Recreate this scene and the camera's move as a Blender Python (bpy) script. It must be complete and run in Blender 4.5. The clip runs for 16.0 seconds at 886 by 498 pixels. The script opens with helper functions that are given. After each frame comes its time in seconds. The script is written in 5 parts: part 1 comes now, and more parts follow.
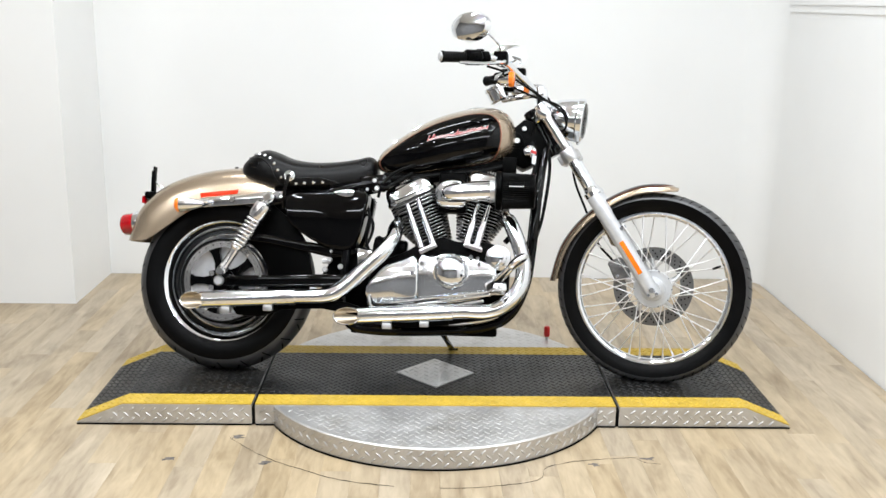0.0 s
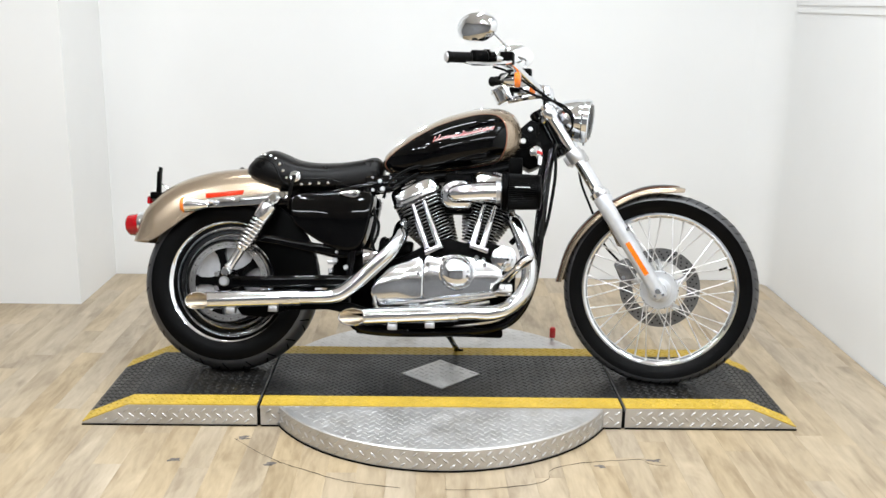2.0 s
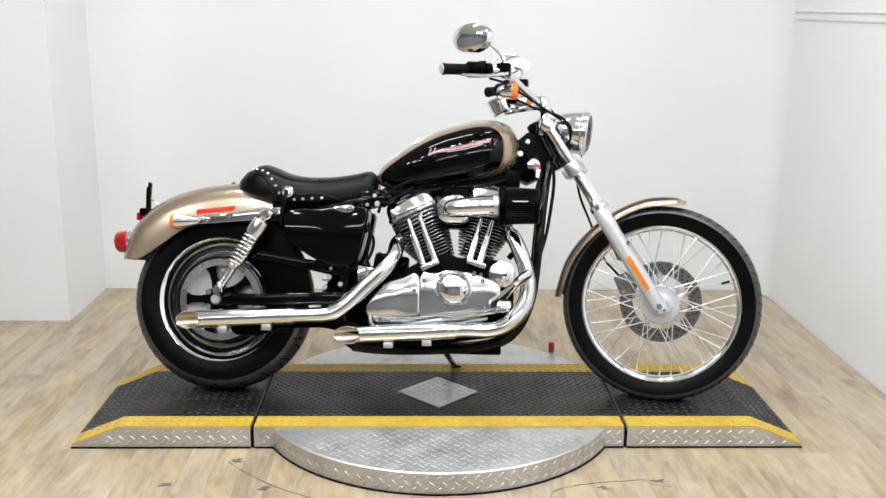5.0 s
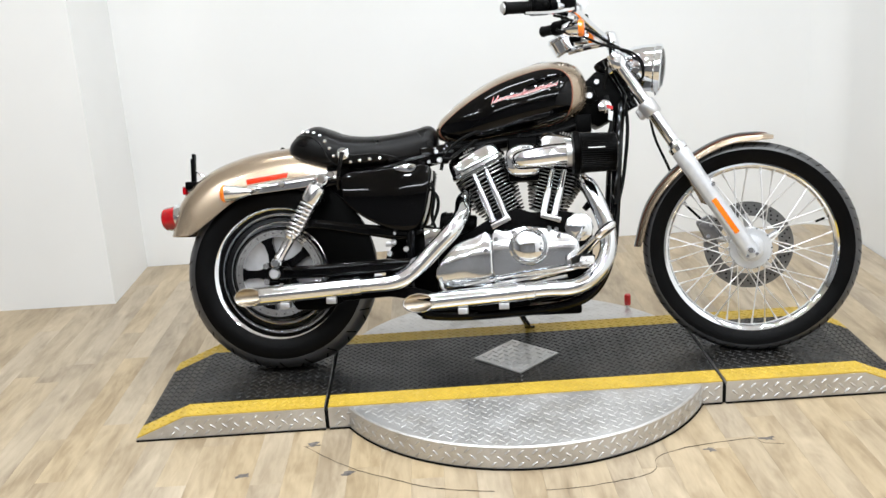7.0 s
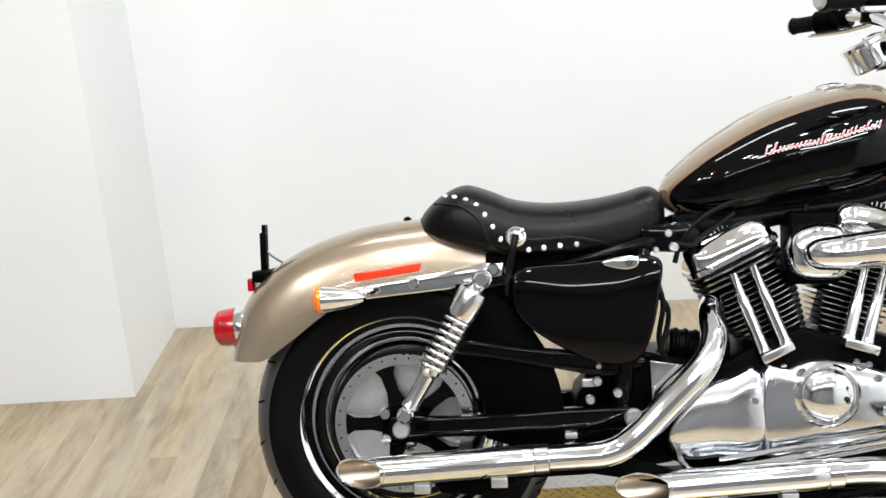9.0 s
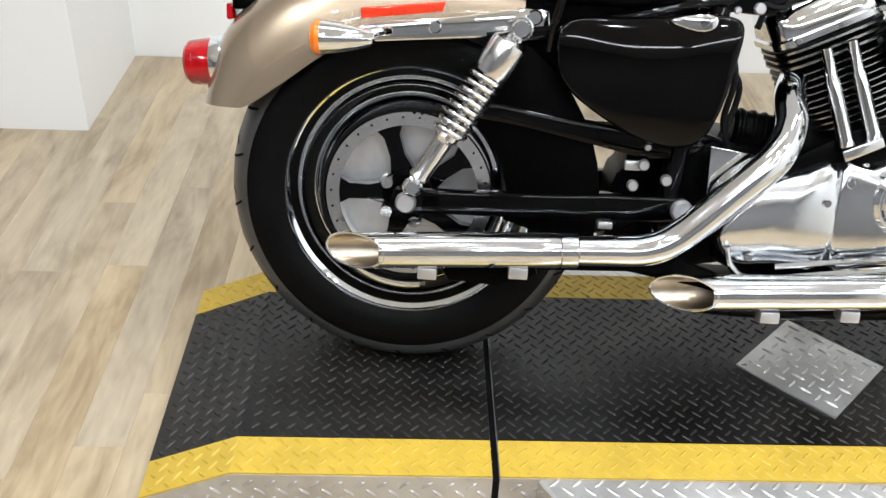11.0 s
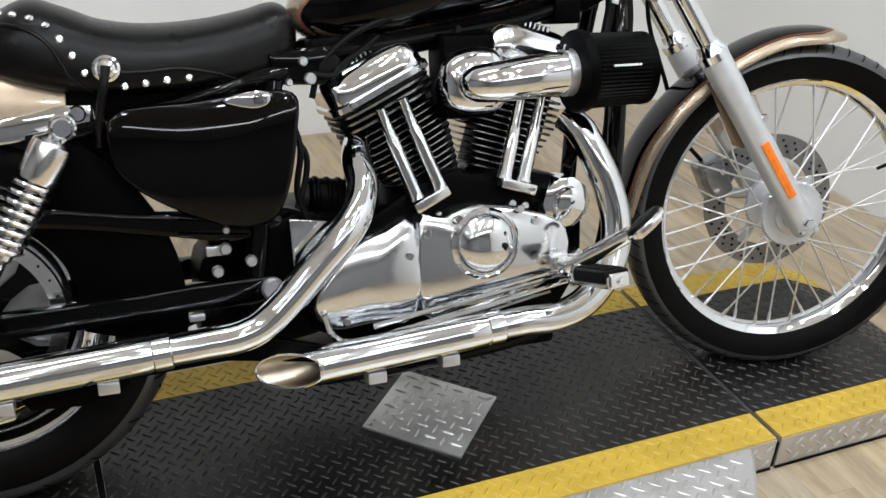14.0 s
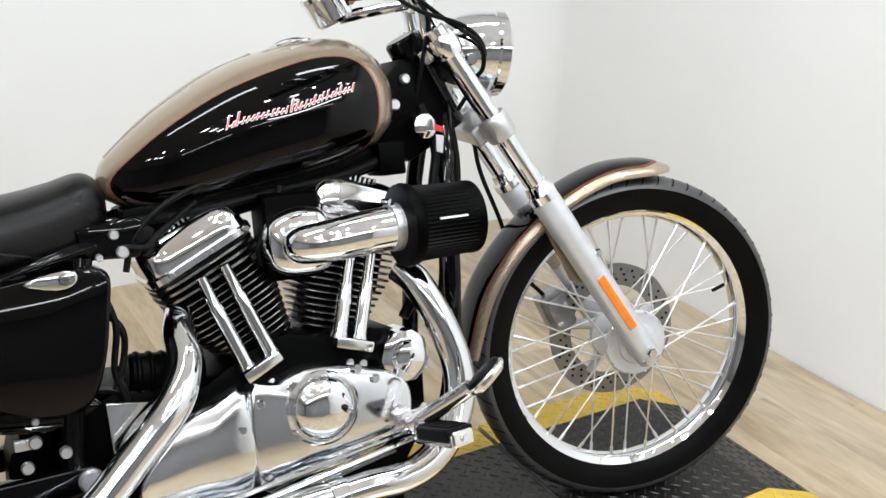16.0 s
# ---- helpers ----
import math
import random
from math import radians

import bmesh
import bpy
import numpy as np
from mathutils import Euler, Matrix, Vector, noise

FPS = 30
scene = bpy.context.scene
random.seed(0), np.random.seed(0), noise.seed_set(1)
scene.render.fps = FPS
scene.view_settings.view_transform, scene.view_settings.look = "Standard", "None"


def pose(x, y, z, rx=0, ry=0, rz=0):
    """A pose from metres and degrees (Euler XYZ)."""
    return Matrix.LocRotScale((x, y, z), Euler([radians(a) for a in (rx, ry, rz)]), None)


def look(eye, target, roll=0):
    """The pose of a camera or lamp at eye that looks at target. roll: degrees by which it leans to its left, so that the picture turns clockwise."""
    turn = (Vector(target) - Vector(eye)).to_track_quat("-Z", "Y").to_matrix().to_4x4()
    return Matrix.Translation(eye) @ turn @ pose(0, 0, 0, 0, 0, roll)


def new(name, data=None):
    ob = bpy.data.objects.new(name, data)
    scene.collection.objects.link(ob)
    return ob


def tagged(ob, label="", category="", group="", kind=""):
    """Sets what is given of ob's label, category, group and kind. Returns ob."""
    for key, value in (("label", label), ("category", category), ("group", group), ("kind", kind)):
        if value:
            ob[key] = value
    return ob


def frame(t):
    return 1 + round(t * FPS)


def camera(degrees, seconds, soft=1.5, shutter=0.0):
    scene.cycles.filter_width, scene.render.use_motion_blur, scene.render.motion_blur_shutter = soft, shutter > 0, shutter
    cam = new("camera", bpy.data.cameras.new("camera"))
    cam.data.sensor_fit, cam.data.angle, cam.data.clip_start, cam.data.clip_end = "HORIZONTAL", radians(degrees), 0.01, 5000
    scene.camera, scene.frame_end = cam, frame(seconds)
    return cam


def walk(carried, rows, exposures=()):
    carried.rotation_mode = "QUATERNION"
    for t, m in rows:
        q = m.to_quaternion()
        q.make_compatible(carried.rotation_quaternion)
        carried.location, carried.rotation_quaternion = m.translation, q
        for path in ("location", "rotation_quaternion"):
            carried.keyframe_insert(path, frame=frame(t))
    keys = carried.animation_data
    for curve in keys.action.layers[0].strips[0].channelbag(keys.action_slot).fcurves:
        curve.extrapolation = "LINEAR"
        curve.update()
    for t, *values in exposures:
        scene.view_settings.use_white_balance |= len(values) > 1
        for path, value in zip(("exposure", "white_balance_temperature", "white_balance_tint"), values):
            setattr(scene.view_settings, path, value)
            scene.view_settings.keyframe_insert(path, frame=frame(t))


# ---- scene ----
cam = camera(48.3, 16.0)
PATH = [
    (0, (-0.053, -3.421, 1.412), (-0.011, -1.482, 0.924), 0.9),
    (0.5, (-0.049, -3.425, 1.412), (-0.008, -1.485, 0.93), 0.8),
    (1, (-0.057, -3.435, 1.412), (-0.008, -1.49, 0.947), 1.0),
    (1.5, (-0.059, -3.427, 1.409), (-0.021, -1.486, 0.928), 1.0),
    (2, (-0.059, -3.413, 1.411), (-0.025, -1.474, 0.924), 0.9),
    (2.5, (-0.056, -3.401, 1.41), (-0.022, -1.462, 0.918), 0.8),
    (3, (-0.055, -3.392, 1.418), (0.004, -1.451, 0.936), 0.9),
    (3.5, (-0.056, -3.378, 1.413), (-0.013, -1.439, 0.925), 0.8),
    (4, (-0.054, -3.352, 1.417), (-0.012, -1.41, 0.94), 0.4),
    (4.2, (-0.058, -3.344, 1.422), (-0.017, -1.4, 0.952), 0.4),
    (6.3, (-0.12, -3.278, 1.437), (-0.045, -1.343, 0.936), 0.5),
    (6.5, (-0.149, -3.248, 1.437), (-0.072, -1.31, 0.949), -0.2),
    (7, (-0.243, -3.093, 1.406), (-0.232, -1.178, 0.829), -3.6),
    (7.5, (-0.303, -2.716, 1.426), (-0.43, -0.786, 0.917), -4.4),
    (8, (-0.51, -2.373, 1.427), (-0.548, -0.483, 0.774), -4.5),
    (8.2, (-0.551, -2.235, 1.435), (-0.589, -0.335, 0.811), -5.1),
    (10.3, (-0.77, -1.433, 1.345), (-0.71, 0.366, 0.474), 1.6),
    (10.5, (-0.769, -1.437, 1.331), (-0.712, 0.331, 0.399), 1.9),
    (11, (-0.769, -1.444, 1.29), (-0.705, 0.221, 0.185), 2.5),
    (11.5, (-0.762, -1.44, 1.282), (-0.611, 0.236, 0.202), 3.0),
    (12, (-0.732, -1.423, 1.294), (-0.434, 0.246, 0.233), 3.4),
    (12.5, (-0.705, -1.411, 1.292), (-0.279, 0.221, 0.217), 3.5),
    (13, (-0.705, -1.402, 1.286), (-0.15, 0.212, 0.244), 4.1),
    (13.5, (-0.679, -1.396, 1.287), (-0.036, 0.199, 0.266), 4.7),
    (14, (-0.657, -1.397, 1.297), (0.089, 0.187, 0.332), 4.0),
    (14.5, (-0.64, -1.39, 1.29), (0.184, 0.165, 0.34), 4.2),
    (15, (-0.608, -1.369, 1.322), (0.335, 0.171, 0.463), 1.6),
    (15.5, (-0.579, -1.361, 1.346), (0.413, 0.172, 0.53), 2.6),
    (16, (-0.555, -1.347, 1.357), (0.444, 0.209, 0.596), 3.1),
]
EXPOSURES = [(0, -0.53), (2, -0.57), (4, -0.70), (6.3, -0.60), (7.5, -0.53), (10.5, -0.46), (11.5, -0.63), (12.5, -0.90), (13.5, -0.97), (14.2, -0.94), (15, -0.73), (16, -0.61)]
walk(cam, [(t, look(eye, target, roll)) for t, eye, target, roll in PATH], EXPOSURES)

# ---- light ----
world = bpy.data.worlds.new("world")
scene.world = world
world.use_nodes = True
world.node_tree.nodes["Background"].inputs[0].default_value = (0.9, 0.95, 1.0, 1)
world.node_tree.nodes["Background"].inputs[1].default_value = 0.05


def lamp(name, where, target, sx, sy, watts, colour=(0.89, 0.945, 1.0)):
    data = bpy.data.lights.new(name, "AREA")
    data.shape, data.size, data.size_y, data.energy, data.color = "RECTANGLE", sx, sy, watts, colour
    ob = new(name, data)
    ob.matrix_world = look(where, target)
    return ob


CEIL = 2.9
# tubes and spots of the showroom ceiling
for tx, watts in ((-2.7, 15), (-1.35, 12), (0.0, 10), (1.35, 10)):
    for ty in (-2.15, -1.7, -1.25):
        lamp("ceiling_spot", (tx, ty, CEIL - 0.05), (tx, ty, 0), 0.11, 0.11, watts)
for tx in (-2.2, -0.4, 1.0):
    lamp("ceiling_tube", (tx, -4.1, CEIL - 0.06), (tx, -4.1, 0), 1.3, 0.12, 27)
lamp("ceiling_tube", (-0.85, 0.15, CEIL - 0.06), (-0.85, 0.15, 0), 1.2, 0.12, 28)
lamp("ceiling_tube", (0.75, 0.15, CEIL - 0.06), (0.75, 0.15, 0), 1.2, 0.12, 30)
for sx, sy in ((-0.95, -1.1), (-0.3, -1.0), (0.35, -1.0), (1.0, -1.1), (-0.8, -2.4), (-0.2, -2.6), (0.4, -2.6), (1.0, -2.3), (-2.2, -1.4), (-2.2, -2.6)):
    lamp("ceiling_spot", (sx, sy, CEIL - 0.05), (sx, sy + 0.25, 0), 0.075, 0.075, 11 if sy > -2 else 7)


# ---- materials ----
def mat(name, colour, rough=0.5, metal=0.0, noise_scale=0.0, noise_amount=0.0, bump=0.0, bump_scale=200.0, rough_var=0.0, coat=0.0, per_object=0.0, spec=0.5):
    m = bpy.data.materials.new(name)
    m.use_nodes = True
    nt = m.node_tree
    b = nt.nodes["Principled BSDF"]
    b.inputs["Base Color"].default_value = (*colour, 1)
    b.inputs["Roughness"].default_value = rough
    b.inputs["Metallic"].default_value = metal
    b.inputs["Specular IOR Level"].default_value = spec
    b.inputs["Coat Weight"].default_value = coat
    b.inputs["Coat Roughness"].default_value = 0.03
    tc = nt.nodes.new("ShaderNodeTexCoord")

    def tex(scale, detail=4.0):
        n = nt.nodes.new("ShaderNodeTexNoise")
        n.inputs["Scale"].default_value = scale
        n.inputs["Detail"].default_value = detail
        nt.links.new(tc.outputs["Object"], n.inputs["Vector"])
        return n

    if noise_amount:
        n = tex(noise_scale)
        r = nt.nodes.new("ShaderNodeValToRGB")
        lo, hi = 1 - noise_amount, 1 + noise_amount
        r.color_ramp.elements[0].position, r.color_ramp.elements[1].position = 0.3, 0.7
        r.color_ramp.elements[0].color = (*[min(1, c * lo) for c in colour], 1)
        r.color_ramp.elements[1].color = (*[min(1, c * hi) for c in colour], 1)
        nt.links.new(n.outputs[0], r.inputs[0])
        out = r.outputs[0]
        if per_object:
            info = nt.nodes.new("ShaderNodeObjectInfo")
            hsv = nt.nodes.new("ShaderNodeHueSaturation")
            mp = nt.nodes.new("ShaderNodeMapRange")
            mp.inputs[3].default_value, mp.inputs[4].default_value = 1 - per_object, 1 + per_object
            nt.links.new(info.outputs["Random"], mp.inputs[0])
            nt.links.new(mp.outputs[0], hsv.inputs["Value"])
            nt.links.new(out, hsv.inputs["Color"])
            out = hsv.outputs[0]
        nt.links.new(out, b.inputs["Base Color"])
    if rough_var:
        n = tex(9.0, 6.0)
        mp = nt.nodes.new("ShaderNodeMapRange")
        mp.inputs[1].default_value, mp.inputs[2].default_value = 0.3, 0.7
        mp.inputs[3].default_value, mp.inputs[4].default_value = max(0, rough - rough_var), rough + rough_var
        nt.links.new(n.outputs[0], mp.inputs[0])
        nt.links.new(mp.outputs[0], b.inputs["Roughness"])
    if bump:
        n = tex(bump_scale, 3.0)
        bp = nt.nodes.new("ShaderNodeBump")
        bp.inputs["Strength"].default_value = bump
        bp.inputs["Distance"].default_value = 0.002
        nt.links.new(n.outputs[0], bp.inputs["Height"])
        nt.links.new(bp.outputs[0], b.inputs["Normal"])
    return m


def worn(m, scale, lo, hi, colour, detail=6.0, stretch=(1, 1, 1)):
    """Lays dirt or dust of one colour over a material, where a noise lies between lo and hi or above."""
    nt = m.node_tree
    b = nt.nodes["Principled BSDF"]
    tc = nt.nodes.new("ShaderNodeTexCoord")
    mp = nt.nodes.new("ShaderNodeMapping")
    mp.inputs["Scale"].default_value = stretch
    n = nt.nodes.new("ShaderNodeTexNoise")
    n.inputs["Scale"].default_value = scale
    n.inputs["Detail"].default_value = detail
    n.inputs["Roughness"].default_value = 0.65
    rng_ = nt.nodes.new("ShaderNodeMapRange")
    rng_.inputs[1].default_value, rng_.inputs[2].default_value = lo, hi
    mix = nt.nodes.new("ShaderNodeMix")
    mix.data_type = "RGBA"
    mix.inputs[7].default_value = (*colour, 1)
    nt.links.new(tc.outputs["Object"], mp.inputs["Vector"])
    nt.links.new(mp.outputs[0], n.inputs["Vector"])
    nt.links.new(n.outputs[0], rng_.inputs[0])
    nt.links.new(rng_.outputs[0], mix.inputs[0])
    old = b.inputs["Base Color"].links[0].from_socket
    nt.links.new(old, mix.inputs[6])
    nt.links.new(mix.outputs[2], b.inputs["Base Color"])
    return m


CHROME = mat("chrome", (0.86, 0.885, 0.92), 0.035, 1.0, rough_var=0.02)
CAST = mat("cast_chrome", (0.86, 0.885, 0.92), 0.12, 1.0, 8, 0.04, 0.2, 16, 0.035)
STEEL = mat("exhaust_chrome", (0.82, 0.845, 0.875), 0.075, 1.0, 14, 0.05, rough_var=0.035)
PIPE_IN = mat("pipe_inside", (0.50, 0.43, 0.34), 0.34, 1.0, 20, 0.3)
ALU = mat("cast_aluminium", (0.62, 0.62, 0.63), 0.36, 0.9, 30, 0.08, 0.15, 500, 0.06)
SILVER = mat("silver_paint", (0.60, 0.61, 0.63), 0.36, 0.35, 40, 0.05, 0.05, 700)
DISC = mat("brake_disc_steel", (0.28, 0.28, 0.28), 0.32, 1.0, 60, 0.1)
BLACK = mat("gloss_black", (0.0009, 0.0009, 0.0011), 0.04, 0.0, 6, 0.3, rough_var=0.02, spec=0.22)
CRINKLE = mat("black_powder_coat", (0.0006, 0.0006, 0.0006), 0.34, 0.0, 25, 0.3, 0.25, 600, 0.08, spec=0.035)
POLISH = mat("polished_aluminium", (0.86, 0.86, 0.87), 0.17, 1.0, 30, 0.05, rough_var=0.05)
# tread grey, its base colour lifted to carry part of the reflected sheen
TREAD = mat("tyre_tread_rubber", (0.030, 0.030, 0.032), 0.40, 0.0, 20, 0.3, 0.2, 300, spec=0.9)
FIN = mat("polished_fin_edge", (0.40, 0.40, 0.40), 0.24, 1.0, 50, 0.1)
RUBBER = mat("tyre_rubber", (0.0018, 0.0018, 0.0020), 0.38, 0.0, 12, 0.35, 0.3, 300, 0.1, spec=0.09)
GRIP = mat("grip_rubber", (0.003, 0.003, 0.003), 0.45, 0.0, 30, 0.3, 0.3, 400, spec=0.10)
LEATHER = mat("black_leather", (0.0022, 0.0020, 0.0020), 0.29, 0.0, 18, 0.3, 0.22, 420, 0.08, spec=0.19)
TAN = mat("bronze_metallic_paint", (0.37, 0.288, 0.205), 0.26, 0.7, 500, 0.05, coat=0.9)
COPPER = mat("copper_pinstripe", (0.24, 0.085, 0.05), 0.35, 0.3, 300, 0.1)
RED = mat("red_lens", (0.36, 0.002, 0.006), 0.08, 0.0, 40, 0.3, coat=0.5, spec=0.4)
ORANGE = mat("amber_lens", (0.90, 0.20, 0.008), 0.18, 0.0, 60, 0.12, coat=0.8)
ORANGE_R = mat("red_orange_reflector", (0.66, 0.035, 0.008), 0.18, 0.0, 80, 0.15, coat=0.8)
MATLUG = worn(mat("black_tread_bar", (0.010, 0.010, 0.010), 0.38, 0.0, 9, 0.3, 0.2, 300, 0.08, spec=0.40), 3.0, 0.48, 0.75, (0.024, 0.020, 0.016), 8.0)
YELLOW = worn(mat("yellow_paint", (0.53, 0.355, 0.040), 0.5, 0.0, 14, 0.10, 0.2, 250, 0.08), 45.0, 0.66, 0.74, (0.13, 0.085, 0.02), 5.0)
MATBLK = worn(worn(mat("black_tread_plate", (0.0042, 0.0040, 0.0037), 0.38, 0.0, 5, 0.5, 0.25, 300, 0.10, spec=0.46), 3.0, 0.48, 0.75, (0.020, 0.017, 0.013), 8.0), 140.0, 0.70, 0.74, (0.10, 0.095, 0.085), 2.0)
PLATE = worn(mat("aluminium_tread_plate", (0.60, 0.59, 0.58), 0.46, 0.8, 9, 0.08, 0.2, 300, 0.08), 7.0, 0.5, 0.8, (0.36, 0.34, 0.31), 7.0)
GAP = mat("dark_gap", (0.004, 0.004, 0.004), 0.8, 0.0, 20, 0.2, spec=0.1)
WALL = mat("white_wall_paint", (0.83, 0.83, 0.82), 0.6, 0.0, 1.2, 0.025, 0.08, 160, 0.05)
CEILM = mat("ceiling_paint", (0.80, 0.80, 0.80), 0.7, 0.0, 2.0, 0.03)
# grey of the unseen walls, picked for what the chrome and black paint reflect
FAR = mat("unseen_wall_grey", (0.20, 0.20, 0.205), 0.6, 0.0, 1.5, 0.1)
SPOKE = mat("spoke_steel", (0.84, 0.84, 0.85), 0.28, 1.0, 60, 0.05)
CHIP = mat("worn_floor_core", (0.13, 0.115, 0.105), 0.7, 0.0, 90, 0.6)
CALIPER = mat("caliper_steel", (0.30, 0.30, 0.31), 0.32, 0.9, 50, 0.2, 0.2, 300)
REDPLASTIC = mat("red_plastic", (0.50, 0.02, 0.02), 0.35, 0.0, 40, 0.1)
WHITE = mat("white_print", (0.8, 0.8, 0.8), 0.4, 0.0, 40, 0.05)
PINK = mat("badge_red", (0.55, 0.08, 0.08), 0.3, 0.3, 90, 0.1)


def glass(name, colour=(1, 1, 1), rough=0.02):
    m = bpy.data.materials.new(name)
    m.use_nodes = True
    b = m.node_tree.nodes["Principled BSDF"]
    b.inputs["Base Color"].default_value = (*colour, 1)
    b.inputs["Roughness"].default_value = rough
    b.inputs["Transmission Weight"].default_value = 1.0
    return m


GLASS = glass("clear_glass")


def plank_material():
    m = bpy.data.materials.new("oak_vinyl_plank")
    m.use_nodes = True
    nt = m.node_tree
    b = nt.nodes["Principled BSDF"]
    tc = nt.nodes.new("ShaderNodeTexCoord")
    info = nt.nodes.new("ShaderNodeObjectInfo")
    off = nt.nodes.new("ShaderNodeVectorMath")
    off.operation = "MULTIPLY_ADD"
    comb = nt.nodes.new("ShaderNodeCombineXYZ")
    for k in range(3):
        nt.links.new(info.outputs["Random"], comb.inputs[k])
    off.inputs[1].default_value = (37.0, 53.0, 11.0)
    nt.links.new(comb.outputs[0], off.inputs[0])
    geo = nt.nodes.new("ShaderNodeNewGeometry")
    nt.links.new(geo.outputs["Position"], off.inputs[2])

    def grain(sx, sy, detail, dist=0.0):
        mp = nt.nodes.new("ShaderNodeMapping")
        mp.inputs["Scale"].default_value = (sx, sy, 1.0)
        n = nt.nodes.new("ShaderNodeTexNoise")
        n.inputs["Scale"].default_value = 1.0
        n.inputs["Detail"].default_value = detail
        n.inputs["Roughness"].default_value = 0.62
        n.inputs["Distortion"].default_value = dist
        nt.links.new(off.outputs[0], mp.inputs["Vector"])
        nt.links.new(mp.outputs[0], n.inputs["Vector"])
        return n

    fine = grain(48.0, 7.0, 5.0, 0.6)
    broad = grain(9.0, 2.4, 3.0, 0.7)
    mix = nt.nodes.new("ShaderNodeMix")
    mix.data_type = "FLOAT"
    mix.inputs[0].default_value = 0.66
    nt.links.new(fine.outputs[0], mix.inputs[2])
    nt.links.new(broad.outputs[0], mix.inputs[3])
    ramp = nt.nodes.new("ShaderNodeValToRGB")
    e = ramp.color_ramp.elements
    e[0].position, e[0].color = 0.32, (0.235, 0.173, 0.105, 1)
    e[1].position, e[1].color = 0.68, (0.53, 0.428, 0.293, 1)
    mid = ramp.color_ramp.elements.new(0.50)
    mid.color = (0.405, 0.320, 0.213, 1)
    nt.links.new(mix.outputs[0], ramp.inputs[0])
    hsv = nt.nodes.new("ShaderNodeHueSaturation")
    mp = nt.nodes.new("ShaderNodeMapRange")
    mp.inputs[3].default_value, mp.inputs[4].default_value = 0.95, 1.045
    nt.links.new(info.outputs["Random"], mp.inputs[0])
    nt.links.new(mp.outputs[0], hsv.inputs["Value"])
    nt.links.new(ramp.outputs[0], hsv.inputs["Color"])
    mul = nt.nodes.new("ShaderNodeMath")
    mul.operation = "MULTIPLY"
    mul.inputs[1].default_value = 17.31
    fr = nt.nodes.new("ShaderNodeMath")
    fr.operation = "FRACT"
    sat = nt.nodes.new("ShaderNodeMapRange")
    sat.inputs[3].default_value, sat.inputs[4].default_value = 0.86, 1.14
    nt.links.new(info.outputs["Random"], mul.inputs[0])
    nt.links.new(mul.outputs[0], fr.inputs[0])
    nt.links.new(fr.outputs[0], sat.inputs[0])
    nt.links.new(sat.outputs[0], hsv.inputs["Saturation"])
    nt.links.new(hsv.outputs[0], b.inputs["Base Color"])
    b.inputs["Roughness"].default_value = 0.38
    bp = nt.nodes.new("ShaderNodeBump")
    bp.inputs["Strength"].default_value = 0.12
    bp.inputs["Distance"].default_value = 0.001
    nt.links.new(fine.outputs[0], bp.inputs["Height"])
    nt.links.new(bp.outputs[0], b.inputs["Normal"])
    return m


OAK = plank_material()


# ---- mesh helpers ----
def finish(name, bm, material, smooth=30.0):
    me = bpy.data.meshes.new(name)
    bm.normal_update()
    bm.to_mesh(me)
    bm.free()
    me.materials.append(material)
    if smooth:
        me.shade_smooth()
        me.set_sharp_from_angle(angle=radians(smooth))
    return me


def part(name, bm, material, parent=None, label="", smooth=30.0, m=None):
    """One mesh object under a thing or a part; the mesh is given in the thing's own axes."""
    if m is not None:
        bm.transform(m)
    ob = new(name, finish(name, bm, material, smooth))
    if parent is not None:
        ob.parent = parent
    if label:
        ob["label"] = label
    return ob


def thing(name, label, category, where=None, group="", kind=""):
    ob = new(name)
    ob.empty_display_size = 0.05
    if where is not None:
        ob.matrix_world = where
    return tagged(ob, label, category, group, kind)


def join(*bms):
    out = bms[0]
    for other in bms[1:]:
        me = bpy.data.meshes.new("tmp")
        other.to_mesh(me)
        other.free()
        out.from_mesh(me)
        bpy.data.meshes.remove(me)
    return out


def box(x0, x1, y0, y1, z0, z1, bevel=0.0, seg=2):
    bm = bmesh.new()
    bmesh.ops.create_cube(bm, size=1.0, matrix=Matrix.Translation(((x0 + x1) / 2, (y0 + y1) / 2, (z0 + z1) / 2)) @ Matrix.Diagonal((x1 - x0, y1 - y0, z1 - z0, 1)))
    if bevel:
        bmesh.ops.bevel(bm, geom=bm.edges[:], offset=bevel, segments=seg, affect="EDGES", profile=0.6)
    return bm


def rings(loops, closed_u=True, closed_v=False, caps=True):
    """A skin over loops of points."""
    bm = bmesh.new()
    vs = [[bm.verts.new(p) for p in lp] for lp in loops]
    n, k = len(vs), len(vs[0])
    for i in range(n if closed_v else n - 1):
        a, b = vs[i], vs[(i + 1) % n]
        for j in range(k if closed_u else k - 1):
            q = (a[j], a[(j + 1) % k], b[(j + 1) % k], b[j])
            if len(set(q)) == 4:
                bm.faces.new(q)
    if caps and closed_u and not closed_v:
        bm.faces.new(vs[0][::-1])
        bm.faces.new(vs[-1])
    bmesh.ops.recalc_face_normals(bm, faces=bm.faces[:])
    return bm


def axes(axis):
    a = Vector(axis).normalized()
    u = a.cross(Vector((0, 0, 1)) if abs(a.z) < 0.9 else Vector((1, 0, 0))).normalized()
    return a, u, a.cross(u).normalized()


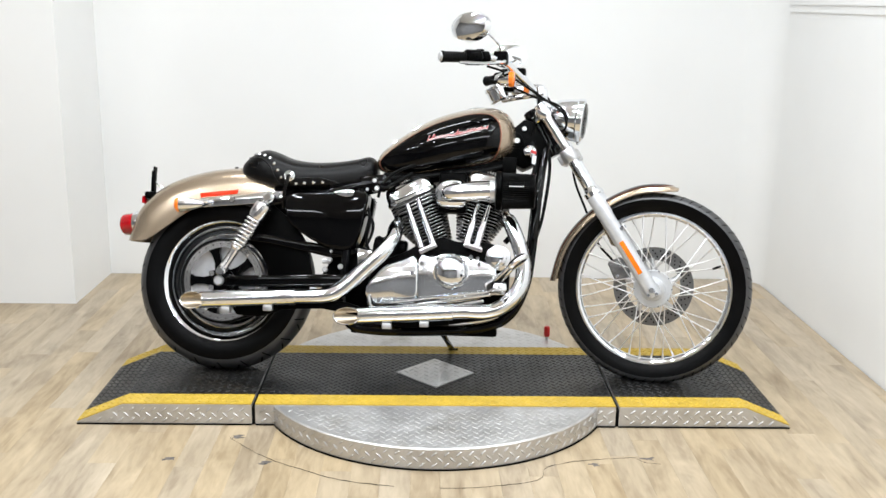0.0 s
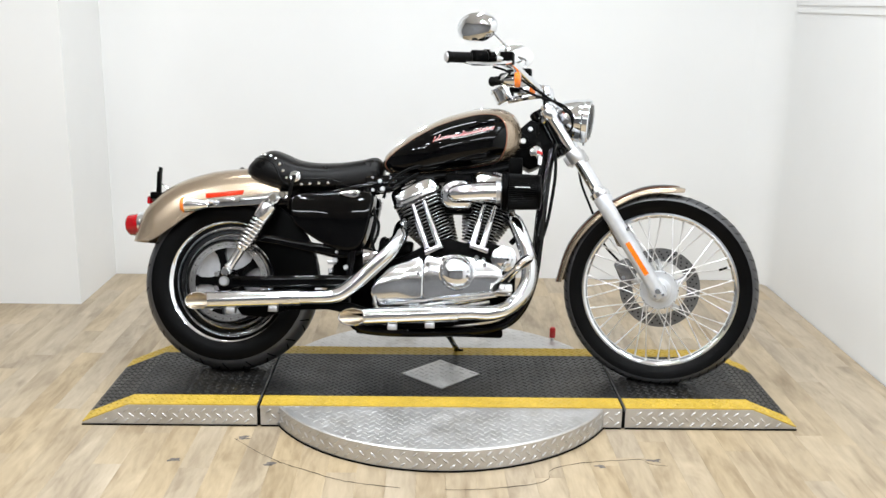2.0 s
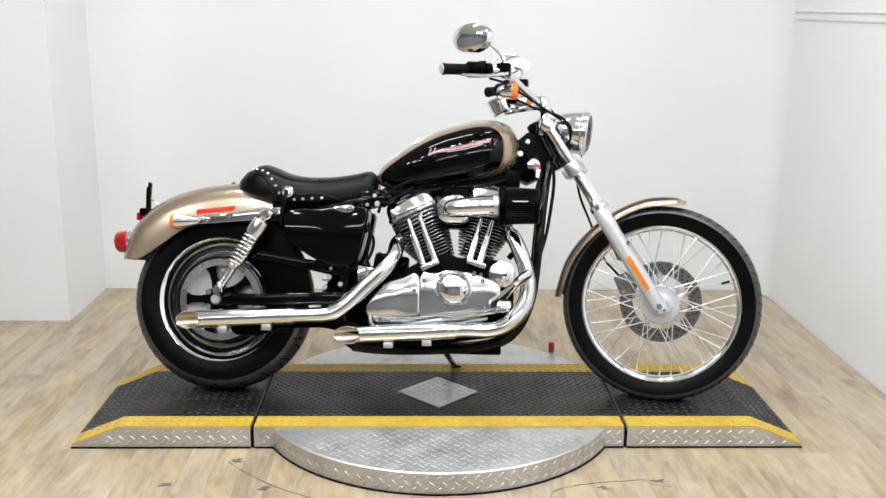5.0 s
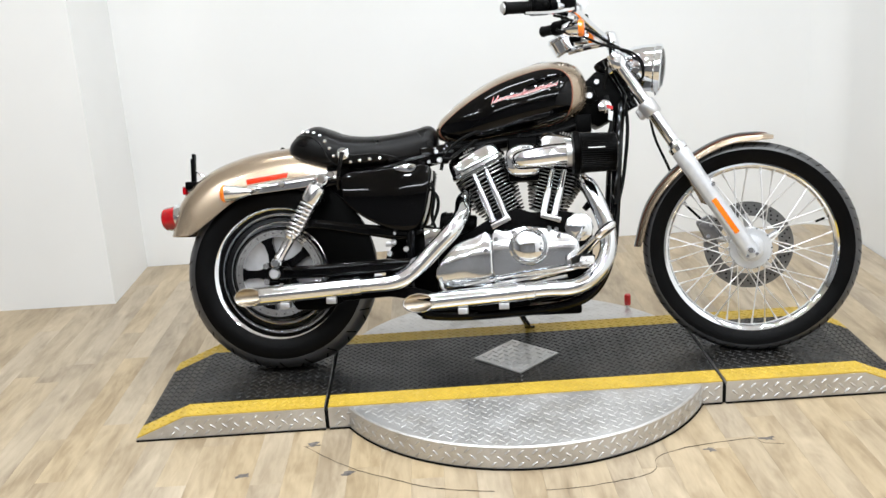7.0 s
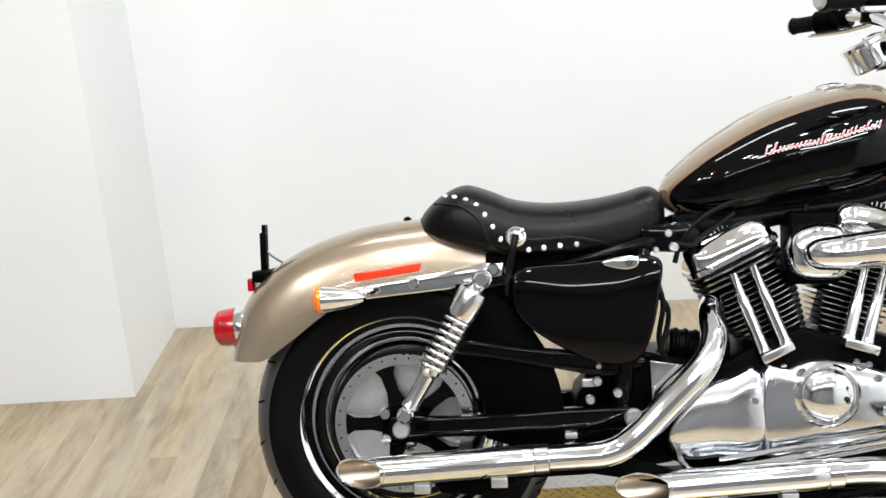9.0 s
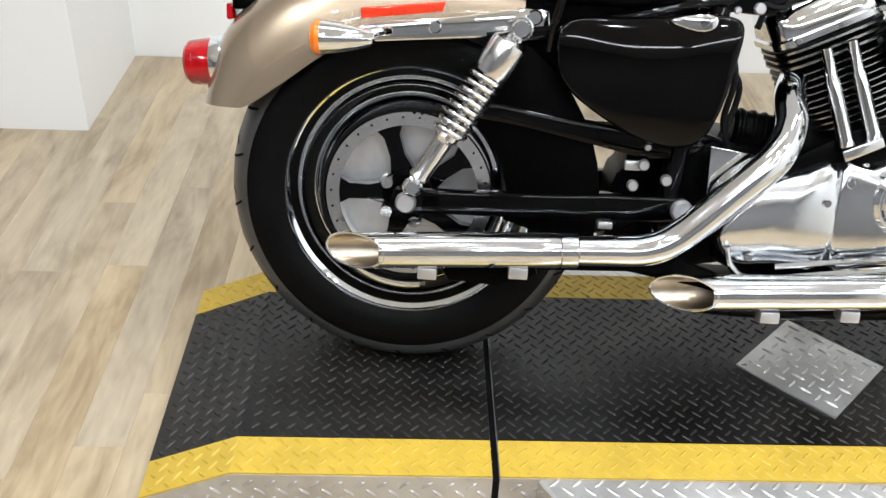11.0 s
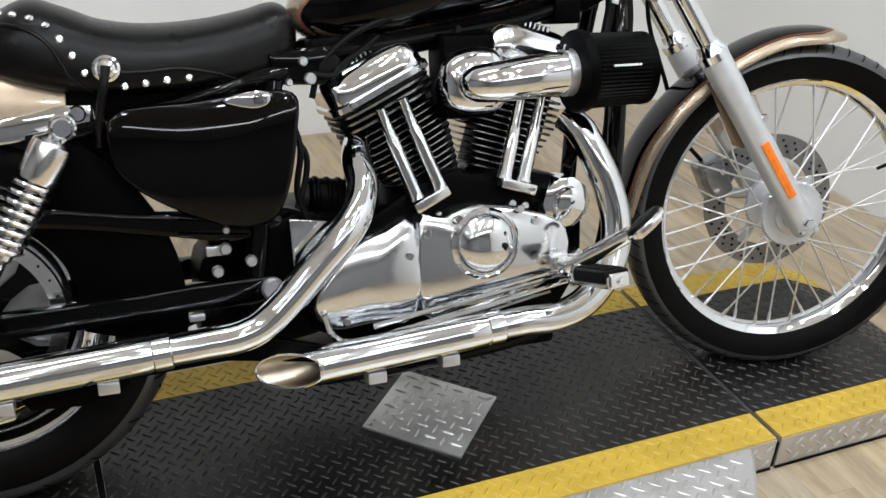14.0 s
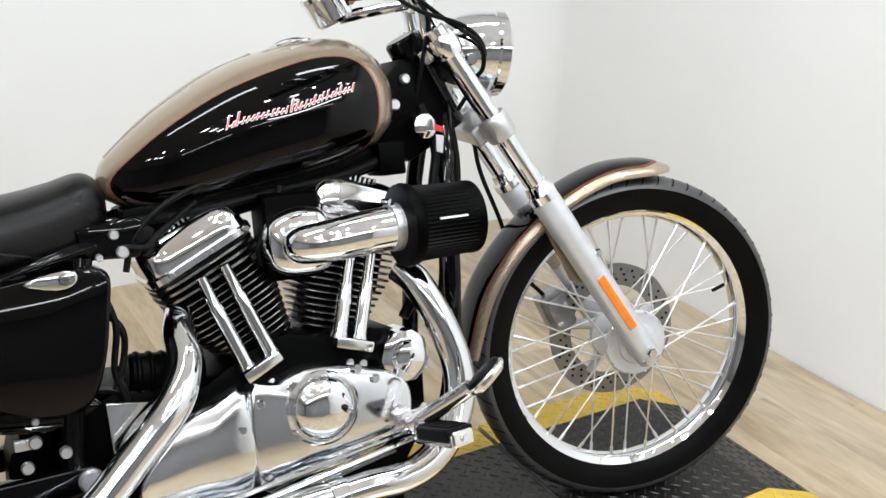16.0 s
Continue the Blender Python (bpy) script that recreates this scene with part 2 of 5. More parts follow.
def lathe(profile, centre, axis, n=32, closed=False):
    """Turns (radius, height along axis) round an axis."""
    a, u, w = axes(axis)
    c = Vector(centre)
    loops = []
    for r, h in profile:
        r = max(r, 1e-4)
        loops.append([c + a * h + (u * math.cos(2 * math.pi * i / n) + w * math.sin(2 * math.pi * i / n)) * r for i in range(n)])
    return rings(loops, closed_v=closed, caps=not closed)


def rod(p, q, r, n=16, bevel=0.0, r2=None):
    p, q = Vector(p), Vector(q)
    d = (q - p).length
    r2 = r if r2 is None else r2
    b = min(bevel, d / 3)
    prof = [(r - b, 0), (r, b), (r2, d - b), (r2 - b, d)] if b else [(r, 0), (r2, d)]
    return lathe(prof, p, q - p, n)


def curve(points, steps=8):
    """Catmull-Rom through the points."""
    P = [Vector(p) for p in points]
    P = [P[0] * 2 - P[1]] + P + [P[-1] * 2 - P[-2]]
    out = []
    for i in range(1, len(P) - 2):
        a, b, c, d = P[i - 1:i + 3]
        for s in range(steps):
            t = s / steps
            out.append(0.5 * (2 * b + (c - a) * t + (2 * a - 5 * b + 4 * c - d) * t * t + (3 * b - a - 3 * c + d) * t ** 3))
    out.append(P[-2])
    return out


def tube(points, r, n=14, steps=8, cut=None):
    """A pipe along a smooth line; r: one radius or a function of 0..1."""
    L = curve(points, steps) if steps > 1 else [Vector(p) for p in points]
    up = None
    loops = []
    for i, p in enumerate(L):
        d = (L[min(i + 1, len(L) - 1)] - L[max(i - 1, 0)]).normalized()
        if up is None:
            up = d.orthogonal().normalized()
        up = (up - d * up.dot(d)).normalized()
        w = d.cross(up)
        rr = r(i / (len(L) - 1)) if callable(r) else r
        loops.append([p + (up * math.cos(2 * math.pi * j / n) + w * math.sin(2 * math.pi * j / n)) * rr for j in range(n)])
    return rings(loops)


def prism(outline, y0, y1, bevel=0.0, seg=2):
    """An outline in x and z, thick along y."""
    bm = bmesh.new()
    a = [bm.verts.new((x, y0, z)) for x, z in outline]
    b = [bm.verts.new((x, y1, z)) for x, z in outline]
    bm.faces.new(a)
    bm.faces.new(b[::-1])
    for i in range(len(a)):
        j = (i + 1) % len(a)
        bm.faces.new((a[i], b[i], b[j], a[j]))
    bmesh.ops.recalc_face_normals(bm, faces=bm.faces[:])
    if bevel:
        bmesh.ops.bevel(bm, geom=bm.edges[:], offset=bevel, segments=seg, affect="EDGES", profile=0.6)
    return bm


def pillow(outline, y_back, y_front, round_=0.02, dome=0.01, belly=0.0):
    """A cover: an outline in x and z that swells towards y_front, with rounded shoulders."""
    n = len(outline)
    cx, cz = sum(p[0] for p in outline) / n, sum(p[1] for p in outline) / n
    s = 1 if y_front > y_back else -1
    loops = []

    def ring(inset, y):
        lp = []
        for x, z in outline:
            d = math.hypot(x - cx, z - cz)
            f = max(0.0, 1 - inset / d)
            lp.append((cx + (x - cx) * f, y, cz + (z - cz) * f))
        return lp

    loops.append(ring(0, y_back))
    for i in range(7):
        a = math.pi / 2 * i / 6
        loops.append(ring(round_ * (1 - math.cos(a)), y_front - s * (dome + round_ * (1 - math.sin(a)))))
    for f in (0.12, 0.24, 0.36, 0.48, 0.60, 0.72, 0.84, 0.99):
        lp = [(x + (cx - x) * f, y_front - s * dome * (1 - f) ** 2, z + (cz - z) * f) for x, _, z in loops[7]]
        loops.append(lp)
    if belly:
        zs = [p[1] for p in outline]
        zm, hz = (max(zs) + min(zs)) / 2, (max(zs) - min(zs)) / 2
        for i in range(4, len(loops)):
            loops[i] = [(x, y + s * belly * (1 - ((z - zm) / hz) ** 2), z) for x, y, z in loops[i]]
    return rings(loops)


def smooth2(outline, steps=4, closed=True):
    P = [Vector((x, z)) for x, z in outline]
    n = len(P)
    out = []
    for i in range(n if closed else n - 1):
        a, b, c, d = (P[(i - 1) % n], P[i], P[(i + 1) % n], P[(i + 2) % n]) if closed else (P[max(i - 1, 0)], P[i], P[i + 1], P[min(i + 2, n - 1)])
        for s in range(steps):
            t = s / steps
            v = 0.5 * (2 * b + (c - a) * t + (2 * a - 5 * b + 4 * c - d) * t * t + (3 * b - a - 3 * c + d) * t ** 3)
            out.append((v.x, v.y))
    if not closed:
        out.append(tuple(P[-1]))
    return out


# ---- the room ----
BACK, RIGHT, COLX, COLY, FRONT, LEFT = 1.60, 1.715, -1.68, 1.06, -5.6, -4.2


def setting(name, bm, material, label, category, smooth=0):
    return tagged(part(name, bm, material, smooth=smooth), label, category, kind="structure")


setting("wall_back", box(COLX, RIGHT + 0.15, BACK, BACK + 0.15, -0.02, CEIL), WALL, "plain white painted wall behind the motorcycle", "wall")
setting("wall_right", box(RIGHT, RIGHT + 0.15, FRONT, BACK, -0.02, CEIL), WALL, "plain white painted side wall meeting the wood floor", "wall")
setting("wall_column", box(LEFT - 0.15, COLX, COLY, BACK + 0.15, -0.02, CEIL), WALL, "white painted wall that juts out as a column", "wall")
# two walls out of view, added to close the room and tone down reflections
setting("wall_left", box(LEFT - 0.15, LEFT, FRONT, COLY, -0.02, CEIL), FAR, "unseen left wall, added in grey to darken reflections", "wall")
setting("wall_front", box(LEFT - 0.15, RIGHT + 0.15, FRONT - 0.15, FRONT, -0.02, CEIL), FAR, "unseen front wall, added in grey to darken reflections", "wall")
# rounding added to the corner so the shading blends from wall to wall
CV = 0.15
cove = [(RIGHT, BACK), (RIGHT, BACK - CV)] + [(RIGHT - CV + CV * math.cos(a), BACK - CV + CV * math.sin(a)) for a in [math.pi / 2 * i / 12 for i in range(1, 12)]] + [(RIGHT - CV, BACK)]
bm = bmesh.new()
lo_v, hi_v = [bm.verts.new((x, y, -0.02)) for x, y in cove], [bm.verts.new((x, y, CEIL)) for x, y in cove]
for i in range(len(cove)):
    j = (i + 1) % len(cove)
    bm.faces.new((lo_v[i], lo_v[j], hi_v[j], hi_v[i]))
bmesh.ops.recalc_face_normals(bm, faces=bm.faces[:])
setting("wall_cove", bm, WALL, "white rounded corner added to soften the shading between two walls", "wall", 30)
setting("ceiling", box(LEFT - 0.15, RIGHT + 0.15, FRONT - 0.15, BACK + 0.15, CEIL, CEIL + 0.1), CEILM, "plain white ceiling", "ceiling")

setting("trim_right", box(RIGHT - 0.012, RIGHT, FRONT, BACK - 0.16, 1.417, 1.50), WALL, "white trim board on the side wall", "trim")
setting("trim_ledge", box(RIGHT - 0.006, RIGHT, FRONT, BACK - 0.16, 1.383, 1.417), WALL, "white ledge board under the trim", "trim")

# ---- turntable platform ----
TOP, HALF, SEAM, BEND, TIP = 0.074, 0.295, 0.62, 1.06, 1.217
STRIPE = 0.209


def lug(bm, at, ang, normal, length=0.024, width=0.0062, height=0.0024):
    """One raised lens-shaped tread bar."""
    nz = Vector(normal).normalized()
    u0 = Vector((1, 0, 0)) - nz * nz.x
    u0.normalize()
    w0 = nz.cross(u0)
    u = u0 * math.cos(ang) + w0 * math.sin(ang)
    w = nz.cross(u)
    c = Vector(at)
    base = [bm.verts.new(c + u * a * length / 2 + w * b * width / 2) for a, b in ((-1, 0), (-0.45, -0.9), (0.45, -0.9), (1, 0), (0.45, 0.9), (-0.45, 0.9))]
    t = [bm.verts.new(c + nz * height + u * a * length / 2) for a in (-0.55, 0.55)]
    bm.faces.new((base[0], base[1], t[0]))
    bm.faces.new((base[1], base[2], t[1], t[0]))
    bm.faces.new((base[2], base[3], t[1]))
    bm.faces.new((base[3], base[4], t[1]))
    bm.faces.new((base[4], base[5], t[0], t[1]))
    bm.faces.new((base[5], base[0], t[0]))


def top_z(x):
    return TOP if abs(x) <= BEND else TOP + (abs(x) - BEND) / (TIP - BEND) * (0.010 - TOP)


def lugs(x0, x1, y0, y1, pitch, keep, size=0.024, extra=0.0):
    """Tread bars in the woven pattern of diamond plate: columns half a pitch apart, turned to and fro."""
    bm = bmesh.new()
    i = 0
    x = x0 + pitch / 4
    while x < x1:
        y = y0 + pitch / 4 + (pitch / 2 if i % 2 else 0)
        while y < y1:
            if keep(x, y):
                s = 1 if x > 0 else -1
                nrm = (0, 0, 1) if abs(x) <= BEND else (s * (TOP - 0.010) / (TIP - BEND), 0, 1)
                lug(bm, (x, y, top_z(x) + extra), math.pi / 4 * (1 if i % 2 else -1), nrm, size, size * 0.27, 0.0024 if extra else 0.0014)
            y += pitch
        x += pitch / 2
        i += 1
    return bm


def deck(x0, x1, y0, y1, lift=0.0, thick=None):
    """A slab of the deck between two x, following the ramps."""
    xs = sorted({x0, x1} | {b for b in (-BEND, BEND) if x0 < b < x1})
    loops = []
    for x in xs:
        z = top_z(x) + lift
        zb = 0.0 if thick is None else z - thick
        loops.append([(x, y0, zb), (x, y1, zb), (x, y1, z), (x, y0, z)])
    return rings(loops)


platform = thing("turntable_platform", "black tread-plate motorcycle turntable platform with yellow edges on the wood floor", "platform", Matrix.Identity(4))
for nm, x0, x1 in (("ramp_section", -TIP, -SEAM - 0.006), ("centre_section", -SEAM + 0.006, SEAM - 0.006), ("ramp_section", SEAM + 0.006, TIP)):
    body = part(nm, deck(x0, x1, -HALF, HALF), PLATE, platform, "aluminium tread-plate deck side", smooth=0)
    sheet = part("black_mat", deck(x0 + 0.0006, x1 - 0.0006, -STRIPE, STRIPE, 0.0035, 0.005), MATBLK, body, "worn black tread plate", smooth=0)
    for y0, y1 in ((-HALF + 0.002, -STRIPE - 0.001), (STRIPE + 0.001, HALF - 0.002)):
        part("yellow_stripe", deck(x0 + 0.0006, x1 - 0.0006, y0, y1, 0.0035, 0.005), YELLOW, body, "yellow painted edge stripe", smooth=0)
for sx in (-SEAM, SEAM):
    part("seam", box(sx - 0.006, sx + 0.006, -HALF + 0.004, HALF - 0.004, 0.002, TOP - 0.012), GAP, platform, "dark gap between sections", smooth=0)


def in_diamond(x, y, r=0.145):
    return abs(x) + abs(y) < r


tr = part("black_tread", lugs(-TIP + 0.01, TIP - 0.01, -STRIPE + 0.004, STRIPE - 0.004, 0.0306, lambda x, y: abs(abs(x) - SEAM) > 0.012 and not in_diamond(x, y, 0.155), 0.0245, 0.0034), MATLUG, platform, "raised black tread bars", smooth=0)
tr["kind"] = "stuff"
yl = join(lugs(-TIP + 0.01, TIP - 0.01, -HALF + 0.006, -STRIPE - 0.006, 0.0306, lambda x, y: abs(abs(x) - SEAM) > 0.012, 0.0245, 0.0034),
          lugs(-TIP + 0.01, TIP - 0.01, STRIPE + 0.006, HALF - 0.006, 0.0306, lambda x, y: abs(abs(x) - SEAM) > 0.012, 0.0245, 0.0034))
tr = part("yellow_tread", yl, YELLOW, platform, "raised yellow tread bars", smooth=0)
tr["kind"] = "stuff"

# the round turntable under it
RD = 0.625


def half_disc(sign):
    bm = bmesh.new()
    a0 = math.asin((HALF + 0.001) / RD)
    pts = [(RD * math.cos(a0 + (math.pi - 2 * a0) * i / 72), sign * RD * math.sin(a0 + (math.pi - 2 * a0) * i / 72)) for i in range(73)]
    lo = [bm.verts.new((x, y, 0.0)) for x, y in pts]
    hi = [bm.verts.new((x, y, TOP - 0.004)) for x, y in pts]
    inn = [bm.verts.new((x * 0.992, sign * max(HALF + 0.001, abs(y) * 0.992), TOP)) for x, y in pts]
    for i in range(72):
        bm.faces.new((lo[i], lo[i + 1], hi[i + 1], hi[i]))
        bm.faces.new((hi[i], hi[i + 1], inn[i + 1], inn[i]))
    bm.faces.new((lo[0], hi[0], inn[0], inn[-1], hi[-1], lo[-1]))
    bm.faces.new(inn)
    bmesh.ops.recalc_face_normals(bm, faces=bm.faces[:])
    return bm


for sgn in (-1, 1):
    half = part("turntable_half", half_disc(sgn), PLATE, platform, "round aluminium tread-plate turntable edge")
    top = lugs(-RD, RD, HALF + 0.004 if sgn > 0 else -RD, RD if sgn > 0 else -HALF - 0.004, 0.037, lambda x, y: math.hypot(x, y) < RD - 0.016, 0.029, 0.0)
    tr = part("tread", top, PLATE, half, smooth=0)
    tr["kind"] = "stuff"
    bm = bmesh.new()
    a0 = math.asin((HALF + 0.001) / RD)
    n_rim = 70
    for i in range(n_rim):
        for z in ((0.018, 0.055) if i % 2 else (0.0365,)):
            a = a0 + (math.pi - 2 * a0) * (i + 0.5) / n_rim
            nrm = Vector((math.cos(a), sgn * math.sin(a), 0))
            tang = Vector((-nrm.y, nrm.x, 0))
            s = 1 if i % 2 else -1
            p = nrm * (RD + 0.0002) + Vector((0, 0, z))
            u = (tang * 0.75 + Vector((0, 0, s * 0.65))).normalized()
            w = nrm.cross(u)
            b6 = [bm.verts.new(p + u * (q * 0.013) + w * (r * 0.0042)) for q, r in ((-1, 0), (-0.45, -0.9), (0.45, -0.9), (1, 0), (0.45, 0.9), (-0.45, 0.9))]
            t2 = [bm.verts.new(p + nrm * 0.0027 + u * (q * 0.013)) for q in (-0.5, 0.5)]
            for f in ((b6[0], b6[1], t2[0]), (b6[1], b6[2], t2[1], t2[0]), (b6[2], b6[3], t2[1]), (b6[3], b6[4], t2[1]), (b6[4], b6[5], t2[0], t2[1]), (b6[5], b6[0], t2[0])):
                bm.faces.new(f)
    bmesh.ops.recalc_face_normals(bm, faces=bm.faces[:])
    tr = part("rim_tread", bm, PLATE, half, smooth=0)
    tr["kind"] = "stuff"

# tread bars on the long vertical sides
bm = bmesh.new()
for sgn in (-1, 1):
    x, i = -TIP + 0.02, 0
    while x < TIP - 0.02:
        for z in ((0.018, 0.055) if i % 2 else (0.0365,)):
            hidden = abs(x) < 0.54
            if not hidden and abs(abs(x) - SEAM) > 0.02 and z < top_z(x) - 0.012:
                p, nrm = Vector((x, sgn * (HALF + 0.0002), z)), Vector((0, sgn, 0))
                u = Vector((0.75, 0, 0.65 * (1 if i % 2 else -1))).normalized()
                w = nrm.cross(u)
                b6 = [bm.verts.new(p + u * (q * 0.013) + w * (r * 0.0042)) for q, r in ((-1, 0), (-0.45, -0.9), (0.45, -0.9), (1, 0), (0.45, 0.9), (-0.45, 0.9))]
                t2 = [bm.verts.new(p + nrm * 0.0027 + u * (q * 0.013)) for q in (-0.5, 0.5)]
                for f in ((b6[0], b6[1], t2[0]), (b6[1], b6[2], t2[1], t2[0]), (b6[2], b6[3], t2[1]), (b6[3], b6[4], t2[1]), (b6[4], b6[5], t2[0], t2[1]), (b6[5], b6[0], t2[0])):
                    bm.faces.new(f)
        x += 0.0185
        i += 1
bmesh.ops.recalc_face_normals(bm, faces=bm.faces[:])
tr = part("side_tread", bm, PLATE, platform, smooth=0)
tr["kind"] = "stuff"

# dark rubber edge along the floor
for x0, x1 in ((-TIP, -SEAM - 0.006), (-SEAM + 0.006, SEAM - 0.006), (SEAM + 0.006, TIP)):
    part("base_edge", box(x0, x1, -HALF - 0.0025, HALF + 0.0025, 0.0, 0.0055), GAP, platform, "black rubber base edge", smooth=0)
part("base_ring", lathe([(RD - 0.02, 0.0), (RD + 0.003, 0.0), (RD + 0.003, 0.0055), (RD - 0.02, 0.0055)], (0, 0, 0), (0, 0, 1), 96, True), GAP, platform, "black rubber base ring")

# diamond cover plate with two screws
dia = part("diamond_plate", prism([(0.143, 0), (0, 0.143), (-0.143, 0), (0, -0.143)], -0.004, 0.0), PLATE, platform, "diamond-shaped aluminium tread cover plate", smooth=0, m=Matrix.Translation((0, 0, TOP + 0.0042)) @ pose(0, 0, 0, -90, 0, 0))
bm = bmesh.new()
k = 0.037
for i in range(-8, 9):
    for j in range(-5, 6):
        x, y = i * k / 2 + 0.004, j * k + (k / 2 if i % 2 else 0) + 0.003
        if abs(x) + abs(y) < 0.126:
            lug(bm, (x, y, TOP + 0.0082), math.pi / 4 * (1 if i % 2 else -1), (0, 0, 1), 0.029, 0.0070, 0.0028)
tr = part("tread", bm, PLATE, dia, smooth=0)
tr["kind"] = "stuff"
for sx in (-1, 1):
    part("screw", lathe([(0.0055, 0), (0.0055, 0.0015), (0.003, 0.003), (0.0, 0.0032)], (sx * 0.128, 0, TOP + 0.008), (0, 0, 1), 12), ALU, dia)

# red pull pin on the far rim of the turntable
pin = thing("pull_pin", "red plastic pull pin standing on the turntable rim", "pin", Matrix.Translation((0.46, 0.405, TOP)))
part("knob", lathe([(0.010, 0.012), (0.012, 0.016), (0.012, 0.048), (0.009, 0.054), (0.0, 0.055)], (0, 0, 0), (0, 0, 1), 16), REDPLASTIC, pin)
part("stem", lathe([(0.006, 0), (0.006, 0.014)], (0, 0, 0), (0, 0, 1), 12), ALU, pin)

# ---- motorcycle: x forward, y to its left, z up from the tyres' contact line ----
BIKE = Matrix.Translation((0, -0.0253, 0.0785)) @ pose(0, 0, 0, 0, 0, -3.99) @ pose(0, 0, 0, -16.94, 0, 0)
RAKE = radians(30)
FX, FR, RX, RR = 0.783, 0.345, -0.780, 0.324
STEER = Matrix.Translation((FX - 0.05, 0, FR)) @ Matrix.Rotation(radians(-11.6), 4, Vector((-math.sin(RAKE), 0, math.cos(RAKE)))) @ Matrix.Translation((-FX + 0.05, 0, -FR))
bike = thing("motorcycle", "black and bronze cruiser motorcycle leaning on its kickstand on the platform", "motorcycle", BIKE)
YAX = (0, 1, 0)


def bp(name, bm, material, parent=None, label="", smooth=30.0, steer=False):
    return part(name, bm, material, parent or bike, label, smooth, STEER if steer else None)


def interp(table, x):
    """Smooth values between the rows of a table, by its first column."""
    if x <= table[0][0]:
        return table[0][1:]
    for a, b in zip(table, table[1:]):
        if x <= b[0]:
            i = table.index(a)
            p, q = table[max(i - 1, 0)], table[min(i + 2, len(table) - 1)]
            t = (x - a[0]) / (b[0] - a[0])
            h = b[0] - a[0]
            out = []
            for k in range(1, len(a)):
                ma = (b[k] - p[k]) / (b[0] - p[0]) * h
                mb = (q[k] - a[k]) / (q[0] - a[0]) * h
                out.append((2 * t ** 3 - 3 * t * t + 1) * a[k] + (t ** 3 - 2 * t * t + t) * ma + (3 * t * t - 2 * t ** 3) * b[k] + (t ** 3 - t * t) * mb)
            return out
    return table[-1][1:]


def hull(table, n=64, k=48, up=2.05, down=3.0, mid=0.45):
    """A body along x from rows of x, top, bottom and half width."""
    loops = []
    x0, x1 = table[0][0], table[-1][0]
    for i in range(n + 1):
        s = i / n
        s = 0.5 - 0.5 * math.cos(math.pi * s)
        x = x0 + (x1 - x0) * s
        top, bot, hw = interp(table, x)
        zm = bot + (top - bot) * mid
        lp = []
        for j in range(k):
            a = 2 * math.pi * j / k
            c, d = math.cos(a), math.sin(a)
            e = up if d > 0 else down
            y = math.copysign(abs(c) ** (2 / e), c) * hw
            z = zm + math.copysign(abs(d) ** (2 / e), d) * ((top - zm) if d > 0 else (zm - bot))
            lp.append((x, y, z))
        loops.append(lp)
    return rings(loops)


def hull_y(table, x, z, up=2.05, down=3.0, mid=0.45):
    """Half width of such a body at x and z."""
    top, bot, hw = interp(table, x)
    zm = bot + (top - bot) * mid
    d = (z - zm) / ((top - zm) if z > zm else (zm - bot))
    e = up if d > 0 else down
    d = min(abs(d), 0.999)
    return hw * (1 - d ** e) ** (1 / e)


def bolt(p, axis, r=0.008, h=0.006, n=12):
    return lathe([(r, 0), (r, h * 0.6), (r * 0.8, h), (0.0, h)], p, axis, n)


RIGHTWARD = (0, -1, 0)

# -- front wheel --
C = Vector((FX, 0, FR))
rim = bp("front_wheel", lathe([(0.2590, -0.010), (0.2635, -0.017), (0.2720, -0.021), (0.2770, -0.028), (0.2830, -0.031), (0.2860, -0.028), (0.2790, -0.018), (0.2700, -0.008), (0.2700, 0.008), (0.2790, 0.018), (0.2860, 0.028), (0.2830, 0.031), (0.2770, 0.028), (0.2720, 0.021), (0.2635, 0.017), (0.2590, 0.010), (0.2575, 0.0)], C, YAX, 96, True), CHROME, label="chrome laced front wheel rim", steer=True)
tprof = [(0.276, -0.030), (0.290, -0.037), (0.308, -0.043), (0.322, -0.044), (0.333, -0.038), (0.340, -0.026), (0.344, -0.013), (0.345, 0.0)]
bp("tyre", lathe(tprof + [(r, -y) for r, y in tprof[-2::-1]], C, YAX, 128, True), RUBBER, rim, "black front tyre", steer=True)


def slit(bm, c, rows, a0, sweep, width, side):
    """A narrow tread groove that follows the crown; rows: radius and half width."""
    n = len(rows) - 1
    prev = None
    for k, (r, y) in enumerate(rows):
        a = a0 + sweep * k / n
        cur = [bm.verts.new(c + Vector((math.cos(a + d) * r, side * y, math.sin(a + d) * r))) for d in (0, width)]
        if prev:
            bm.faces.new((prev[0], prev[1], cur[1], cur[0]))
        prev = cur


bm = bmesh.new()
for i in range(60):
    a = 2 * math.pi * i / 60
    for s in (-1, 1):
        slit(bm, C, ((0.3460, 0.010), (0.3420, 0.026), (0.3350, 0.0384), (0.3290, 0.0430)), a + (0.02 if s > 0 else 0), 0.05, 0.010, s)
bp("tread_groove", bm, GAP, rim, smooth=0, steer=True)["kind"] = "stuff"
bp("tread_band", lathe([(0.3215, -0.0447), (0.3270, -0.0428), (0.3334, -0.0382), (0.3404, -0.0260), (0.3444, -0.0130), (0.3453, 0.0), (0.3444, 0.0130), (0.3404, 0.0260), (0.3334, 0.0382), (0.3270, 0.0428), (0.3215, 0.0447), (0.318, 0.030), (0.318, -0.030)], C, YAX, 128, True), TREAD, rim, "grey tread, lightened for its sheen", steer=True)
